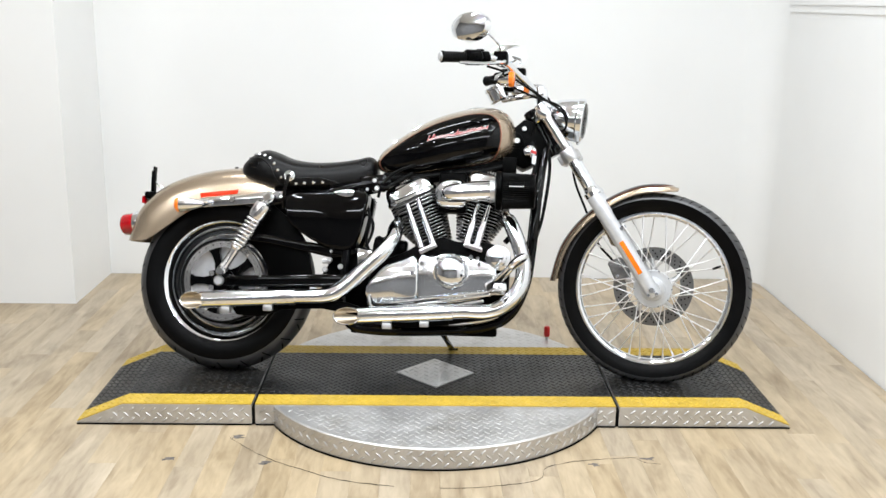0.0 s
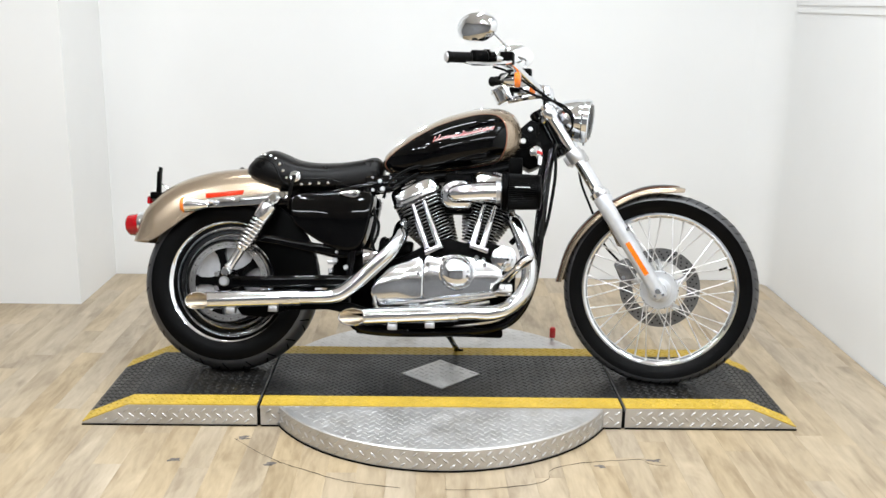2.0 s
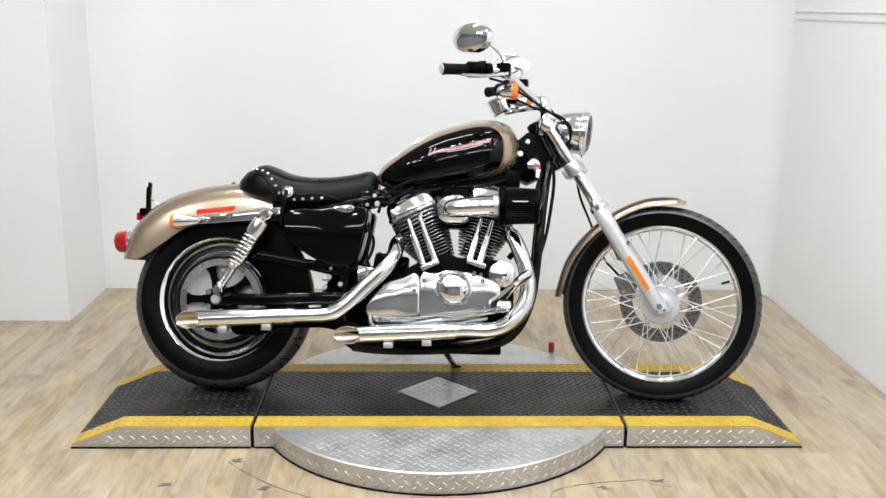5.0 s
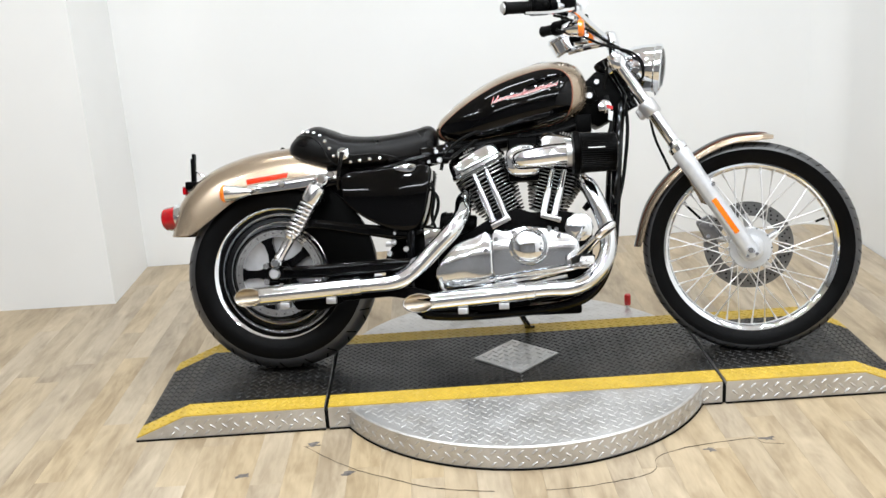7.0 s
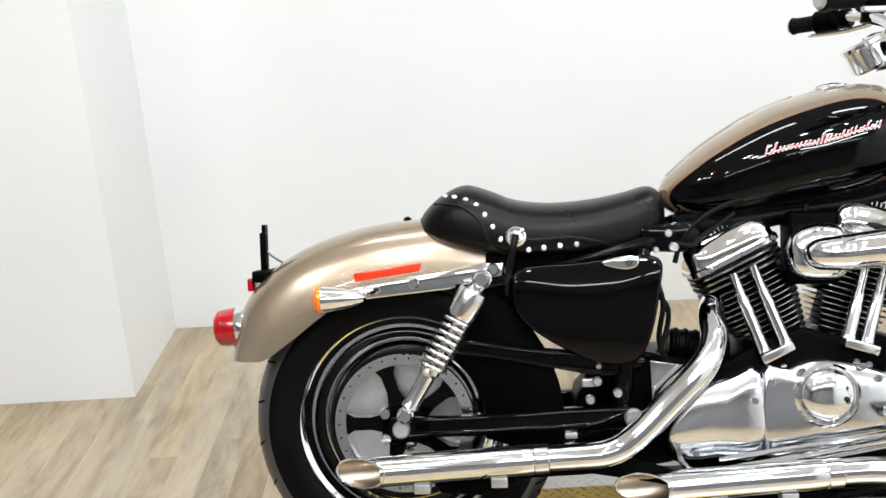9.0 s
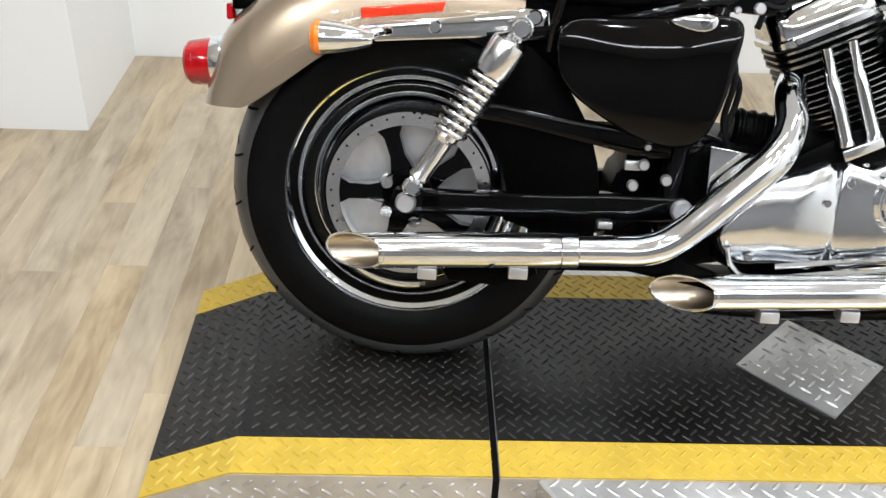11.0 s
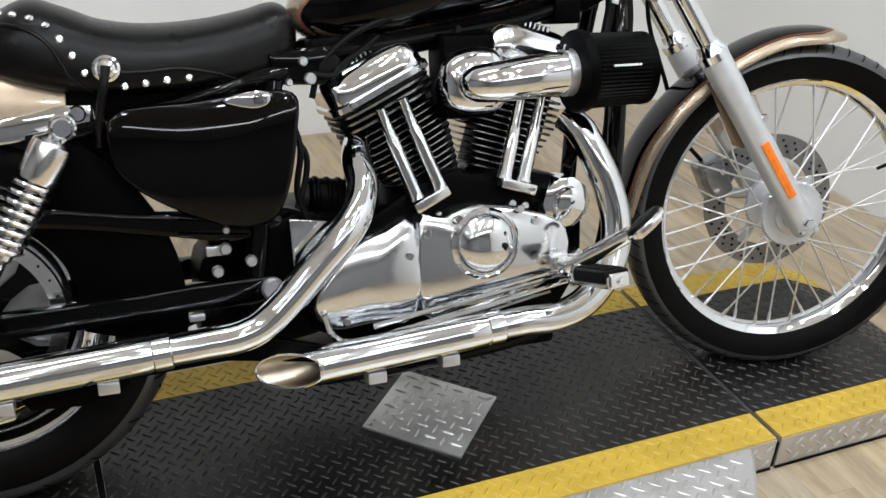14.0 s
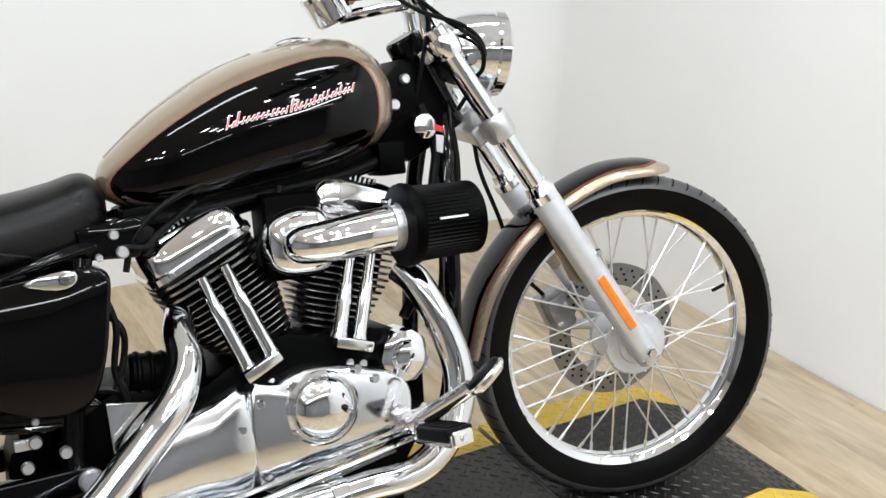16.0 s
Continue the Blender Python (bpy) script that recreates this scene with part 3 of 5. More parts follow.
bp("hub", lathe([(0.016, -0.064), (0.026, -0.063), (0.029, -0.058), (0.040, -0.055), (0.043, -0.050), (0.056, -0.048), (0.066, -0.049), (0.069, -0.042), (0.056, -0.036), (0.034, -0.028), (0.034, 0.028), (0.060, 0.036), (0.062, 0.044), (0.030, 0.050), (0.018, 0.062)], C, YAX, 48), SILVER, rim, "polished aluminium hub", steer=True)
for i in range(40):
    a = 2 * math.pi * i / 40
    side = -1 if i % 2 else 1
    lean = 0.62 if (i // 2) % 2 else -0.62
    p = C + Vector((math.cos(a + lean) * 0.062, side * 0.041, math.sin(a + lean) * 0.062))
    q = C + Vector((math.cos(a) * 0.259, side * 0.008, math.sin(a) * 0.259))
    bp("spoke", rod(p, q, 0.0021, 8), SPOKE, rim, smooth=80.0, steer=True)
bm = bmesh.new()
for i in range(40):
    a = 2 * math.pi * i / 40
    side = -1 if i % 2 else 1
    lean = 0.62 if (i // 2) % 2 else -0.62
    p = C + Vector((math.cos(a + lean) * 0.062, side * 0.041, math.sin(a + lean) * 0.062))
    q = C + Vector((math.cos(a) * 0.259, side * 0.008, math.sin(a) * 0.259))
    bm = join(bm, rod(q, q + (p - q).normalized() * 0.018, 0.0036, 8))
bp("spoke_nipple", bm, SPOKE, rim, smooth=80.0, steer=True)["kind"] = "stuff"
bm = bmesh.new()
for i in range(10):
    a = 2 * math.pi * i / 10
    bm = join(bm, bolt(C + Vector((math.cos(a) * 0.066, -0.048, math.sin(a) * 0.066)), RIGHTWARD, 0.0032, 0.002, 8))
bp("hub_rivet", bm, CHROME, rim, steer=True)["kind"] = "stuff"
rod_v = C + Vector((math.cos(0.35) * 0.25, -0.004, math.sin(0.35) * 0.25))
bp("valve", rod(rod_v, rod_v - Vector((math.cos(0.35), 0, math.sin(0.35))) * 0.03, 0.004, 8), GRIP, rim, steer=True)
# brake disc with drilled holes, on the far side
disc = bp("brake_disc", lathe([(0.098, 0.062), (0.145, 0.062), (0.146, 0.064), (0.145, 0.067), (0.098, 0.067)], C, YAX, 72, True), DISC, rim, "drilled steel brake disc", steer=True)
bm = bmesh.new()
for i in range(30):
    a = 2 * math.pi * i / 30
    for k, r in enumerate((0.111, 0.122, 0.133)):
        a2 = a + 0.07 * k
        bm = join(bm, lathe([(0.0030, 0), (0.0030, 0.001)], C + Vector((math.cos(a2) * r, 0.0615, math.sin(a2) * r)), RIGHTWARD, 8))
bp("drilled_hole", bm, GAP, rim, steer=True)["kind"] = "stuff"
for i in range(5):
    a = 2 * math.pi * i / 5 + 0.2
    bp("disc_carrier", rod(C + Vector((math.cos(a) * 0.045, 0.055, math.sin(a) * 0.045)), C + Vector((math.cos(a + 0.2) * 0.104, 0.064, math.sin(a + 0.2) * 0.104)), 0.011, 10), ALU, rim, steer=True)
bp("axle", rod(C + Vector((0, -0.118, 0)), C + Vector((0, 0.118, 0)), 0.009, 16), CHROME, rim, steer=True)
bp("axle_nut", bolt(C + Vector((-0.004, -0.117, 0.002)), RIGHTWARD, 0.012, 0.010, 6), CHROME, rim, steer=True)

# -- fork --


def leg(t, y):
    """A point on the fork leg: t metres up from the axle."""
    d = Vector((0.385 - FX, 0, 0.975 - FR))
    return C + d.normalized() * t + Vector((-0.006, y, 0))


LEN = (Vector((0.385 - FX, 0, 0.975 - FR))).length
for s in (-1, 1):
    y = 0.090 * s
    tube_ = bp("fork_tube", rod(leg(0.30, y), leg(LEN + 0.03, y), 0.0195, 24, 0.003), CHROME, label="chrome fork tube", steer=True)
    slider = bp("fork_slider", lathe([(0.016, -0.03), (0.024, -0.026), (0.027, -0.01), (0.027, 0.30), (0.0285, 0.315), (0.0285, 0.385), (0.026, 0.395)], leg(0, y), leg(1, y) - leg(0, y), 28), SILVER, label="silver painted fork lower", steer=True)
    bp("seal_collar", lathe([(0.026, 0), (0.0305, 0.004), (0.0305, 0.020), (0.024, 0.030), (0.022, 0.040)], leg(0.388, y), leg(1, y) - leg(0, y), 24), CHROME, slider, steer=True)
    axis = (leg(1, y) - leg(0, y)).normalized()
    bp("reflector", box(-0.0085, 0.0085, -0.0025, 0.0025, -0.066, 0.066, 0.002), ORANGE, slider, "amber fork reflector", 30).matrix_basis = STEER @ Matrix.Translation(leg(0.135, y + s * 0.0275)) @ Matrix.Rotation(math.atan2(axis.x, axis.z), 4, "Y")
    for dx, dt in ((0.014, -0.012), (-0.018, -0.02)):
        bp("pinch_bolt", bolt(leg(dt, y + s * 0.022) + Vector((dx, 0, 0)), (0, s, 0), 0.006, 0.008, 10), CHROME, slider, steer=True)
    bp("fender_bolt", bolt(leg(0.245, y + s * 0.026) + Vector((0.024, -s * 0.012, 0.01)), (0, s, 0), 0.008, 0.008, 10), CHROME, slider, steer=True)
for nm, t, hh in (("lower_clamp", LEN - 0.185, 0.018), ("upper_clamp", LEN - 0.008, 0.014)):
    d = (leg(1, 0) - leg(0, 0)).normalized()
    m = Matrix.Translation(leg(t, 0)) @ Matrix.Rotation(math.atan2(d.x, d.z), 4, "Y")
    bm = box(-0.045, 0.024, -0.075, 0.075, -hh, hh, 0.008, 3)
    for s in (-1, 1):
        bm = join(bm, lathe([(0.026, -hh - 0.006), (0.029, -hh), (0.029, hh), (0.026, hh + 0.006)], (0, 0.090 * s, 0), (0, 0, 1), 24))
    bm.transform(m)
    bp(nm, bm, ALU if nm == "lower_clamp" else CHROME, label="fork clamp", steer=True)
# caliper with a hose
bm = join(box(-0.03, 0.03, 0.055, 0.105, -0.045, 0.045, 0.012, 3), box(-0.022, 0.022, 0.04, 0.058, -0.035, 0.035, 0.006))
bm.transform(Matrix.Translation((FX - 0.125, 0, FR + 0.055)) @ Matrix.Rotation(radians(-25), 4, "Y"))
cal = bp("brake_caliper", bm, CALIPER, label="silver front brake caliper", steer=True)
bp("caliper_bolt", bolt((FX - 0.12, 0.042, FR + 0.075), RIGHTWARD, 0.007, 0.006), CHROME, cal, steer=True)
bp("caliper_bolt", bolt((FX - 0.13, 0.042, FR + 0.035), RIGHTWARD, 0.007, 0.006), CHROME, cal, steer=True)
bp("brake_hose", tube([(FX - 0.15, 0.08, FR + 0.09), (FX - 0.21, 0.07, FR + 0.16), (0.53, 0.06, 0.62), (0.49, 0.05, 0.72), (0.475, 0.04, 0.80)], 0.0045, 8), GRIP, steer=True)

# -- front fender --
SEC = ((0, 0), (0.22, 0.01), (0.42, 0.05), (0.62, 0.13), (0.80, 0.28), (0.93, 0.52), (1, 0.8), (1.0, 1.0))


def fender(cline, edge, hw, thick, steps=8):
    """A mudguard: a centre line and side edges in x and z, and its half width."""
    cs, es = smooth2(cline, steps, False), smooth2(edge, steps, False)
    sec = [(-y, t) for y, t in SEC[::-1]] + list(SEC[1:])
    loops = []
    for i, ((cx, cz), (ex, ez)) in enumerate(zip(cs, es)):
        w = hw(i / (len(cs) - 1)) if callable(hw) else hw
        loops.append([(cx + (ex - cx) * t, y * w, cz + (ez - cz) * t) for y, t in sec])
    bm = rings(loops, closed_u=False, caps=False)
    bmesh.ops.solidify(bm, geom=bm.faces[:], thickness=thick)
    bmesh.ops.recalc_face_normals(bm, faces=bm.faces[:])
    return bm


def front_width(s):
    return 0.055 - 0.015 * max(0, 0.12 - s) / 0.12


cl = [(0.866, 0.706), (0.811, 0.718), (0.719, 0.710), (0.616, 0.664), (0.520, 0.588), (0.450, 0.490), (0.412, 0.362)]
ed = [(0.860, 0.696), (0.806, 0.692), (0.724, 0.684), (0.630, 0.642), (0.540, 0.572), (0.474, 0.482), (0.434, 0.362)]
ff = bp("front_fender", fender(cl, ed, front_width, -0.003), TAN, label="bronze metallic front fender", smooth=40, steer=True)


def fender_band(cline, edge, hw, y_lo, y_hi, lift, start=0.0, stop=1.0, steps=8, taper=0.0):
    """A painted band that follows a mudguard between two shares of its half width."""
    cs, es = smooth2(cline, steps, False), smooth2(edge, steps, False)
    n = len(cs) - 1
    loops = []
    for i in range(n + 1):
        u = i / n
        if u < start or u > stop:
            continue
        k = min(1.0, 0.12 + (u - start) / taper) if taper else 1.0
        k = math.sqrt(k)
        lp = []
        for j in range(13):
            y = (y_lo + (y_hi - y_lo) * j / 12) * k
            a = abs(y)
            t = next((t0 + (t1 - t0) * (a - y0) / (y1 - y0) for (y0, t0), (y1, t1) in zip(SEC, SEC[1:]) if y0 <= a <= y1 and y1 > y0), 1.0)
            (cx, cz), (ex, ez) = cs[i], es[i]
            out = Vector((cx - ex, 0, cz - ez)).normalized() * lift + Vector((0, math.copysign(lift * a, y), 0))
            lp.append(Vector((cx + (ex - cx) * t, y * hw(u), cz + (ez - cz) * t)) + out)
        loops.append(lp)
    return rings(loops, closed_u=False, caps=False)


bp("fender_panel", fender_band(cl, ed, front_width, -0.80, 0.80, 0.0046, 0.08, 1.0, 8, 0.12), BLACK, ff, "gloss black band along the fender crown", 60, steer=True)
bp("pinstripe", fender_band(cl, ed, front_width, -0.85, 0.85, 0.0040, 0.065, 1.0, 8, 0.12), COPPER, ff, "copper pinstripe", 60, steer=True)
for s in (-1, 1):
    bp("fender_bracket", prism([(0.570, 0.628), (0.612, 0.652), (0.672, 0.515), (0.655, 0.492), (0.632, 0.500)], s * 0.059 - 0.002, s * 0.057 + 0.002), TAN, ff, steer=True)

# -- headlight --
hl = bp("headlight", lathe([(0.0, -0.105), (0.030, -0.100), (0.052, -0.085), (0.068, -0.055), (0.076, -0.015), (0.078, 0.012), (0.081, 0.016), (0.081, 0.034), (0.076, 0.038)], (0.482, 0.0, 0.952), (1, 0, -0.12), 48), CHROME, label="chrome headlight shell", steer=True)
bp("lens", lathe([(0.074, 0.034), (0.060, 0.044), (0.035, 0.050), (0.0, 0.052)], (0.482, 0.0, 0.952), (1, 0, -0.12), 40), GLASS, hl, steer=True)
bp("mount", tube([(0.44, 0, 0.955), (0.41, 0, 0.975), (0.37, 0, 1.0)], 0.022, 12), CHROME, hl, steer=True)
bp("trim_screw", bolt((0.498, 0, 0.872), (0, 0, -1), 0.005, 0.012), CHROME, hl, steer=True)
for s in (-1, 1):
    bp("side_bolt", bolt((0.440, 0.066 * s, 0.942), (0, s, 0), 0.012, 0.012), CHROME, hl, steer=True)

# -- handlebar and controls --
BARR = [(0.355, -0.03, 1.045), (0.335, -0.075, 1.062), (0.30, -0.13, 1.095), (0.262, -0.19, 1.132), (0.225, -0.235, 1.147), (0.165, -0.295, 1.143), (0.068, -0.365, 1.138)]
bars = bp("handlebar", tube(BARR[::-1] + [(0.355, 0.0, 1.040)] + [(x, -y, z) for x, y, z in BARR[:-1]] + [(0.094, 0.346, 1.139)], 0.0127, 16), CHROME, label="chrome handlebar", steer=True)
for s in (-1, 1):
    bp("riser", join(lathe([(0.019, 0), (0.017, 0.05), (0.022, 0.056), (0.022, 0.085), (0.018, 0.09)], (0.372, 0.045 * s, 0.985), (-0.2, 0, 1), 20), bolt((0.352, 0.045 * s, 1.072), (-0.2, 0, 1), 0.006, 0.006)), CHROME, bars, steer=True)
    g0, g1 = Vector((0.140, 0.314 * s, 1.1415)), (Vector((0.066, -0.366, 1.138)) if s < 0 else Vector((0.090, 0.349, 1.139)))
    gl = (g1 - g0).length
    prof = [(0.017, 0)]
    for i in range(14):
        prof += [(0.0185, gl * (i + 0.1) / 14), (0.0185, gl * (i + 0.75) / 14), (0.0172, gl * (i + 0.85) / 14)]
    prof += [(0.0205, gl - 0.004), (0.0205, gl), (0.016, gl + 0.004)]
    bp("grip", lathe(prof, g0, g1 - g0, 24), GRIP, bars, "black rubber grip", steer=True)
    d = (g1 - g0).normalized()
    bp("grip_cap", lathe([(0.0165, 0.002), (0.0168, 0.006), (0.013, 0.009), (0.0, 0.0095)], g1, d, 20), ALU, bars, "grey grip end cap", steer=True)
    bp("switch_housing", rod(g0 - d * 0.055, g0 + d * 0.005, 0.027, 20, 0.006), CRINKLE, bars, "black switch housing", steer=True)
    bp("switch_button", box(0.168, 0.192, 0.262 * s - 0.008, 0.262 * s + 0.008, 1.166, 1.176, 0.002), GRIP, bars, steer=True)
    bp("lever_clamp", rod(g0 - d * 0.085, g0 - d * 0.058, 0.023, 18, 0.004), CRINKLE, bars, steer=True)
    bp("lever_pivot", box(0.222, 0.270, 0.222 * s - 0.020, 0.222 * s + 0.020, 1.128, 1.172, 0.006), CRINKLE, bars, "black lever bracket", steer=True)
    bp("lever", tube([(0.262, 0.235 * s, 1.137), (0.248, 0.275 * s, 1.128), (0.195, 0.325 * s, 1.118), (0.130, 0.380 * s, 1.116)], lambda u: 0.0075 - 0.0025 * u, 10), CHROME, bars, "chrome hand lever", steer=True)
    mx, my, mz = (0.157, -0.32, 1.243) if s < 0 else (0.185, 0.31, 1.232)
    mirror = bp("mirror", lathe([(0.0, -0.018), (0.030, -0.017), (0.046, -0.011), (0.050, 0.0), (0.049, 0.006), (0.046, 0.007)], (0, 0, 0), (1, 0, 0), 36), CHROME, bars, "chrome teardrop mirror", 40)
    mirror.matrix_basis = STEER @ Matrix.Translation((mx, my, mz)) @ Matrix.Rotation(radians(-62 * s), 4, "Z") @ Matrix.Diagonal((1.6, 1.62, 1.02, 1))
    bp("mirror_stem", tube([(0.236, 0.228 * s, 1.158), (0.243, 0.245 * s, 1.19), (mx + 0.05, my - 0.012 * s, mz - 0.015), (mx + 0.015, my, mz)], 0.0048, 10), CHROME, bars, steer=True)
    lamp_ = bp("turn_signal", lathe([(0.0, -0.055), (0.014, -0.050), (0.023, -0.030), (0.027, -0.004), (0.028, 0.0)], (0.272, 0.19 * s, 1.080), (1, 0, 0), 28), CHROME, bars, "chrome turn signal", steer=True)
    bp("lens", lathe([(0.0275, 0.0), (0.0275, 0.012), (0.022, 0.018), (0.0, 0.020)], (0.272, 0.19 * s, 1.080), (1, 0, 0), 28), ORANGE, lamp_, "amber lens", steer=True)
    bp("signal_stalk", rod((0.262, 0.19 * s, 1.082), (0.272, 0.165 * s, 1.122), 0.007, 10), CHROME, bars, steer=True)
for pts in ([(0.20, -0.24, 1.12), (0.25, -0.20, 1.105), (0.33, -0.11, 1.055), (0.40, -0.07, 1.01), (0.452, -0.085, 0.97), (0.462, -0.07, 0.925), (0.44, -0.05, 0.90)],
            [(0.205, -0.23, 1.075), (0.27, -0.16, 1.06), (0.34, -0.10, 1.03), (0.43, -0.075, 1.0), (0.465, -0.075, 0.955), (0.45, -0.055, 0.90), (0.42, -0.04, 0.85)],
            [(0.24, 0.22, 1.13), (0.315, 0.13, 1.095), (0.365, 0.09, 1.055), (0.41, 0.07, 0.98), (0.42, 0.05, 0.90)],
            [(0.30, -0.10, 1.09), (0.33, -0.06, 1.07), (0.36, -0.075, 1.02), (0.345, -0.075, 0.94), (0.33, -0.06, 0.86)]):
    bp("control_cable", tube(pts, 0.0042, 8), GRIP, bars, "black control cable", steer=True)
SPD, SAX = (0.196, 0.0, 1.050), (-0.42, 0, 0.90)
spd = bp("speedometer", lathe([(0.0, -0.034), (0.030, -0.034), (0.037, -0.028), (0.039, 0.014), (0.042, 0.016), (0.042, 0.024), (0.038, 0.027)], SPD, SAX, 36), CHROME, bars, "chrome speedometer housing", steer=True)
bp("dial", lathe([(0.038, 0.0275), (0.0, 0.028)], SPD, SAX, 28), BLACK, bars, "black dial", steer=True)
bp("speedometer_arm", tube([(0.215, 0.0, 1.025), (0.27, 0.0, 1.035), (0.345, 0.0, 1.045)], 0.011, 12), CHROME, bars, steer=True)
bp("dash_lamp", box(0.222, 0.262, -0.02, 0.02, 1.055, 1.075, 0.005), CRINKLE, bars, steer=True)

# -- frame --
frame_bits = bp("frame", tube([(0.36, 0, 0.86), (0.2, 0, 0.80), (0.0, 0, 0.74), (-0.22, 0, 0.71), (-0.45, 0, 0.66)], 0.022, 14), BLACK, label="gloss black tube frame")
bp("steering_head", rod((0.325, 0, 0.985), (0.412, 0, 0.815), 0.033, 24, 0.005), BLACK, frame_bits)
bp("neck_gusset", prism([(0.235, 0.80), (0.25, 0.90), (0.30, 0.945), (0.345, 0.93), (0.395, 0.83), (0.36, 0.79), (0.30, 0.76)], -0.052, 0.052, 0.008), CRINKLE, frame_bits)
for s in (-1, 1):
    bp("down_tube", tube([(0.385, 0.03 * s, 0.86), (0.366, 0.06 * s, 0.76), (0.350, 0.085 * s, 0.62), (0.338, 0.09 * s, 0.48), (0.318, 0.09 * s, 0.34), (0.268, 0.09 * s, 0.235), (0.18, 0.09 * s, 0.185), (0.0, 0.095 * s, 0.165), (-0.22, 0.10 * s, 0.162), (-0.31, 0.105 * s, 0.185), (-0.335, 0.11 * s, 0.27), (-0.330, 0.11 * s, 0.40), (-0.310, 0.11 * s, 0.55), (-0.285, 0.10 * s, 0.67)], 0.0165, 12), BLACK, frame_bits)
    bp("seat_rail", tube([(-0.20, 0.08 * s, 0.70), (-0.36, 0.105 * s, 0.665), (-0.52, 0.11 * s, 0.625), (-0.66, 0.108 * s, 0.605)], 0.015, 12), BLACK, frame_bits)
arc = [(RX + math.cos(a) * 0.329, RR + math.sin(a) * 0.329) for a in [radians(62 - 5 * i) for i in range(6)]]
bp("inner_splash_guard", prism(arc + [(-0.462, 0.520), (-0.440, 0.478), (-0.40, 0.466), (-0.33, 0.455), (-0.295, 0.50), (-0.295, 0.64)], -0.080, 0.10, 0.006), CRINKLE, frame_bits)
bp("pivot_plate", prism([(-0.425, 0.352), (-0.418, 0.376), (-0.405, 0.388), (-0.400, 0.440), (-0.27, 0.465), (-0.32, 0.40), (-0.35, 0.24), (-0.43, 0.235)], -0.040, 0.10, 0.006), CRINKLE, frame_bits)
bp("lower_crossmember", box(-0.31, 0.22, -0.075, 0.09, 0.150, 0.185, 0.012), CRINKLE, frame_bits)
for x, z, r in ((0.300, 0.908, 0.0095), (0.275, 0.864, 0.0105)):
    bp("frame_bolt", bolt((x, -0.054, z), RIGHTWARD, r, 0.010), ALU, frame_bits)
bp("tank_mount_plate", prism([(0.235, 0.84), (0.26, 0.895), (0.285, 0.89), (0.305, 0.85), (0.28, 0.835)], -0.060, -0.050, 0.003), CRINKLE, frame_bits)
ign = bp("ignition_switch", lathe([(0.020, 0), (0.024, 0.006), (0.022, 0.020), (0.012, 0.026), (0.0, 0.027)], (0.321, -0.062, 0.822), RIGHTWARD, 24), CHROME, label="chrome ignition switch with key")
bp("key", box(0.3205, 0.3235, -0.112, -0.085, 0.814, 0.834, 0.001), ALU, ign)
bp("key_tag", prism([(0.325, 0.826), (0.345, 0.818), (0.343, 0.808), (0.322, 0.816)], -0.104, -0.100), REDPLASTIC, ign, "red key tag")
bp("key_ring_tag", prism([(0.330, 0.806), (0.345, 0.802), (0.340, 0.772), (0.328, 0.776)], -0.103, -0.100), ALU, ign)
bp("relay_box", box(0.225, 0.275, -0.085, -0.02, 0.742, 0.800, 0.005), CRINKLE, label="black plastic coil box")
bp("wiring_loom", tube([(0.33, -0.05, 0.86), (0.345, -0.065, 0.78), (0.33, -0.07, 0.70), (0.34, -0.07, 0.58), (0.32, -0.07, 0.46)], 0.009, 10), GRIP)
bp("wiring_loom", tube([(0.39, -0.035, 0.86), (0.395, -0.05, 0.75), (0.375, -0.06, 0.60), (0.355, -0.075, 0.52)], 0.006, 8), GRIP)

bp("tank_tunnel", prism([(-0.21, 0.735), (0.02, 0.752), (0.20, 0.79), (0.26, 0.80), (0.25, 0.755), (0.10, 0.725), (-0.10, 0.690), (-0.22, 0.690)], -0.062, 0.062, 0.008), CRINKLE, frame_bits)
bp("tank_loom", tube([(-0.19, -0.066, 0.712), (-0.08, -0.07, 0.722), (0.05, -0.07, 0.738), (0.16, -0.07, 0.752), (0.25, -0.068, 0.775)], 0.009, 10), GRIP, frame_bits)

# -- fuel tank --
TANK = [(-0.236, 0.7895, 0.762, 0.022), (-0.225, 0.8105, 0.748, 0.045), (-0.19, 0.843, 0.733, 0.07), (-0.13, 0.888, 0.728, 0.097), (-0.027, 0.946, 0.741, 0.127), (0.06, 0.974, 0.754, 0.142), (0.128, 0.987, 0.766, 0.146), (0.19, 0.988, 0.781, 0.138), (0.235, 0.971, 0.8, 0.115), (0.26, 0.941, 0.825, 0.085), (0.274, 0.901, 0.86, 0.04)]
tank = bp("fuel_tank", hull(TANK, 72, 64), TAN, label="bronze metallic fuel tank with black side panels", smooth=60)
PANEL = smooth2([(-0.222, 0.775), (-0.17, 0.8258), (-0.1, 0.8718), (-0.027, 0.908), (0.06, 0.936), (0.128, 0.949), (0.178, 0.943), (0.206, 0.912), (0.213, 0.8662), (0.205, 0.818), (0.178, 0.784), (0.1, 0.765), (0.02, 0.752), (-0.1, 0.733), (-0.185, 0.736)], 5)


def on_tank(x, z, side, lift):
    return Vector((x, side * (hull_y(TANK, x, z) + lift), z))


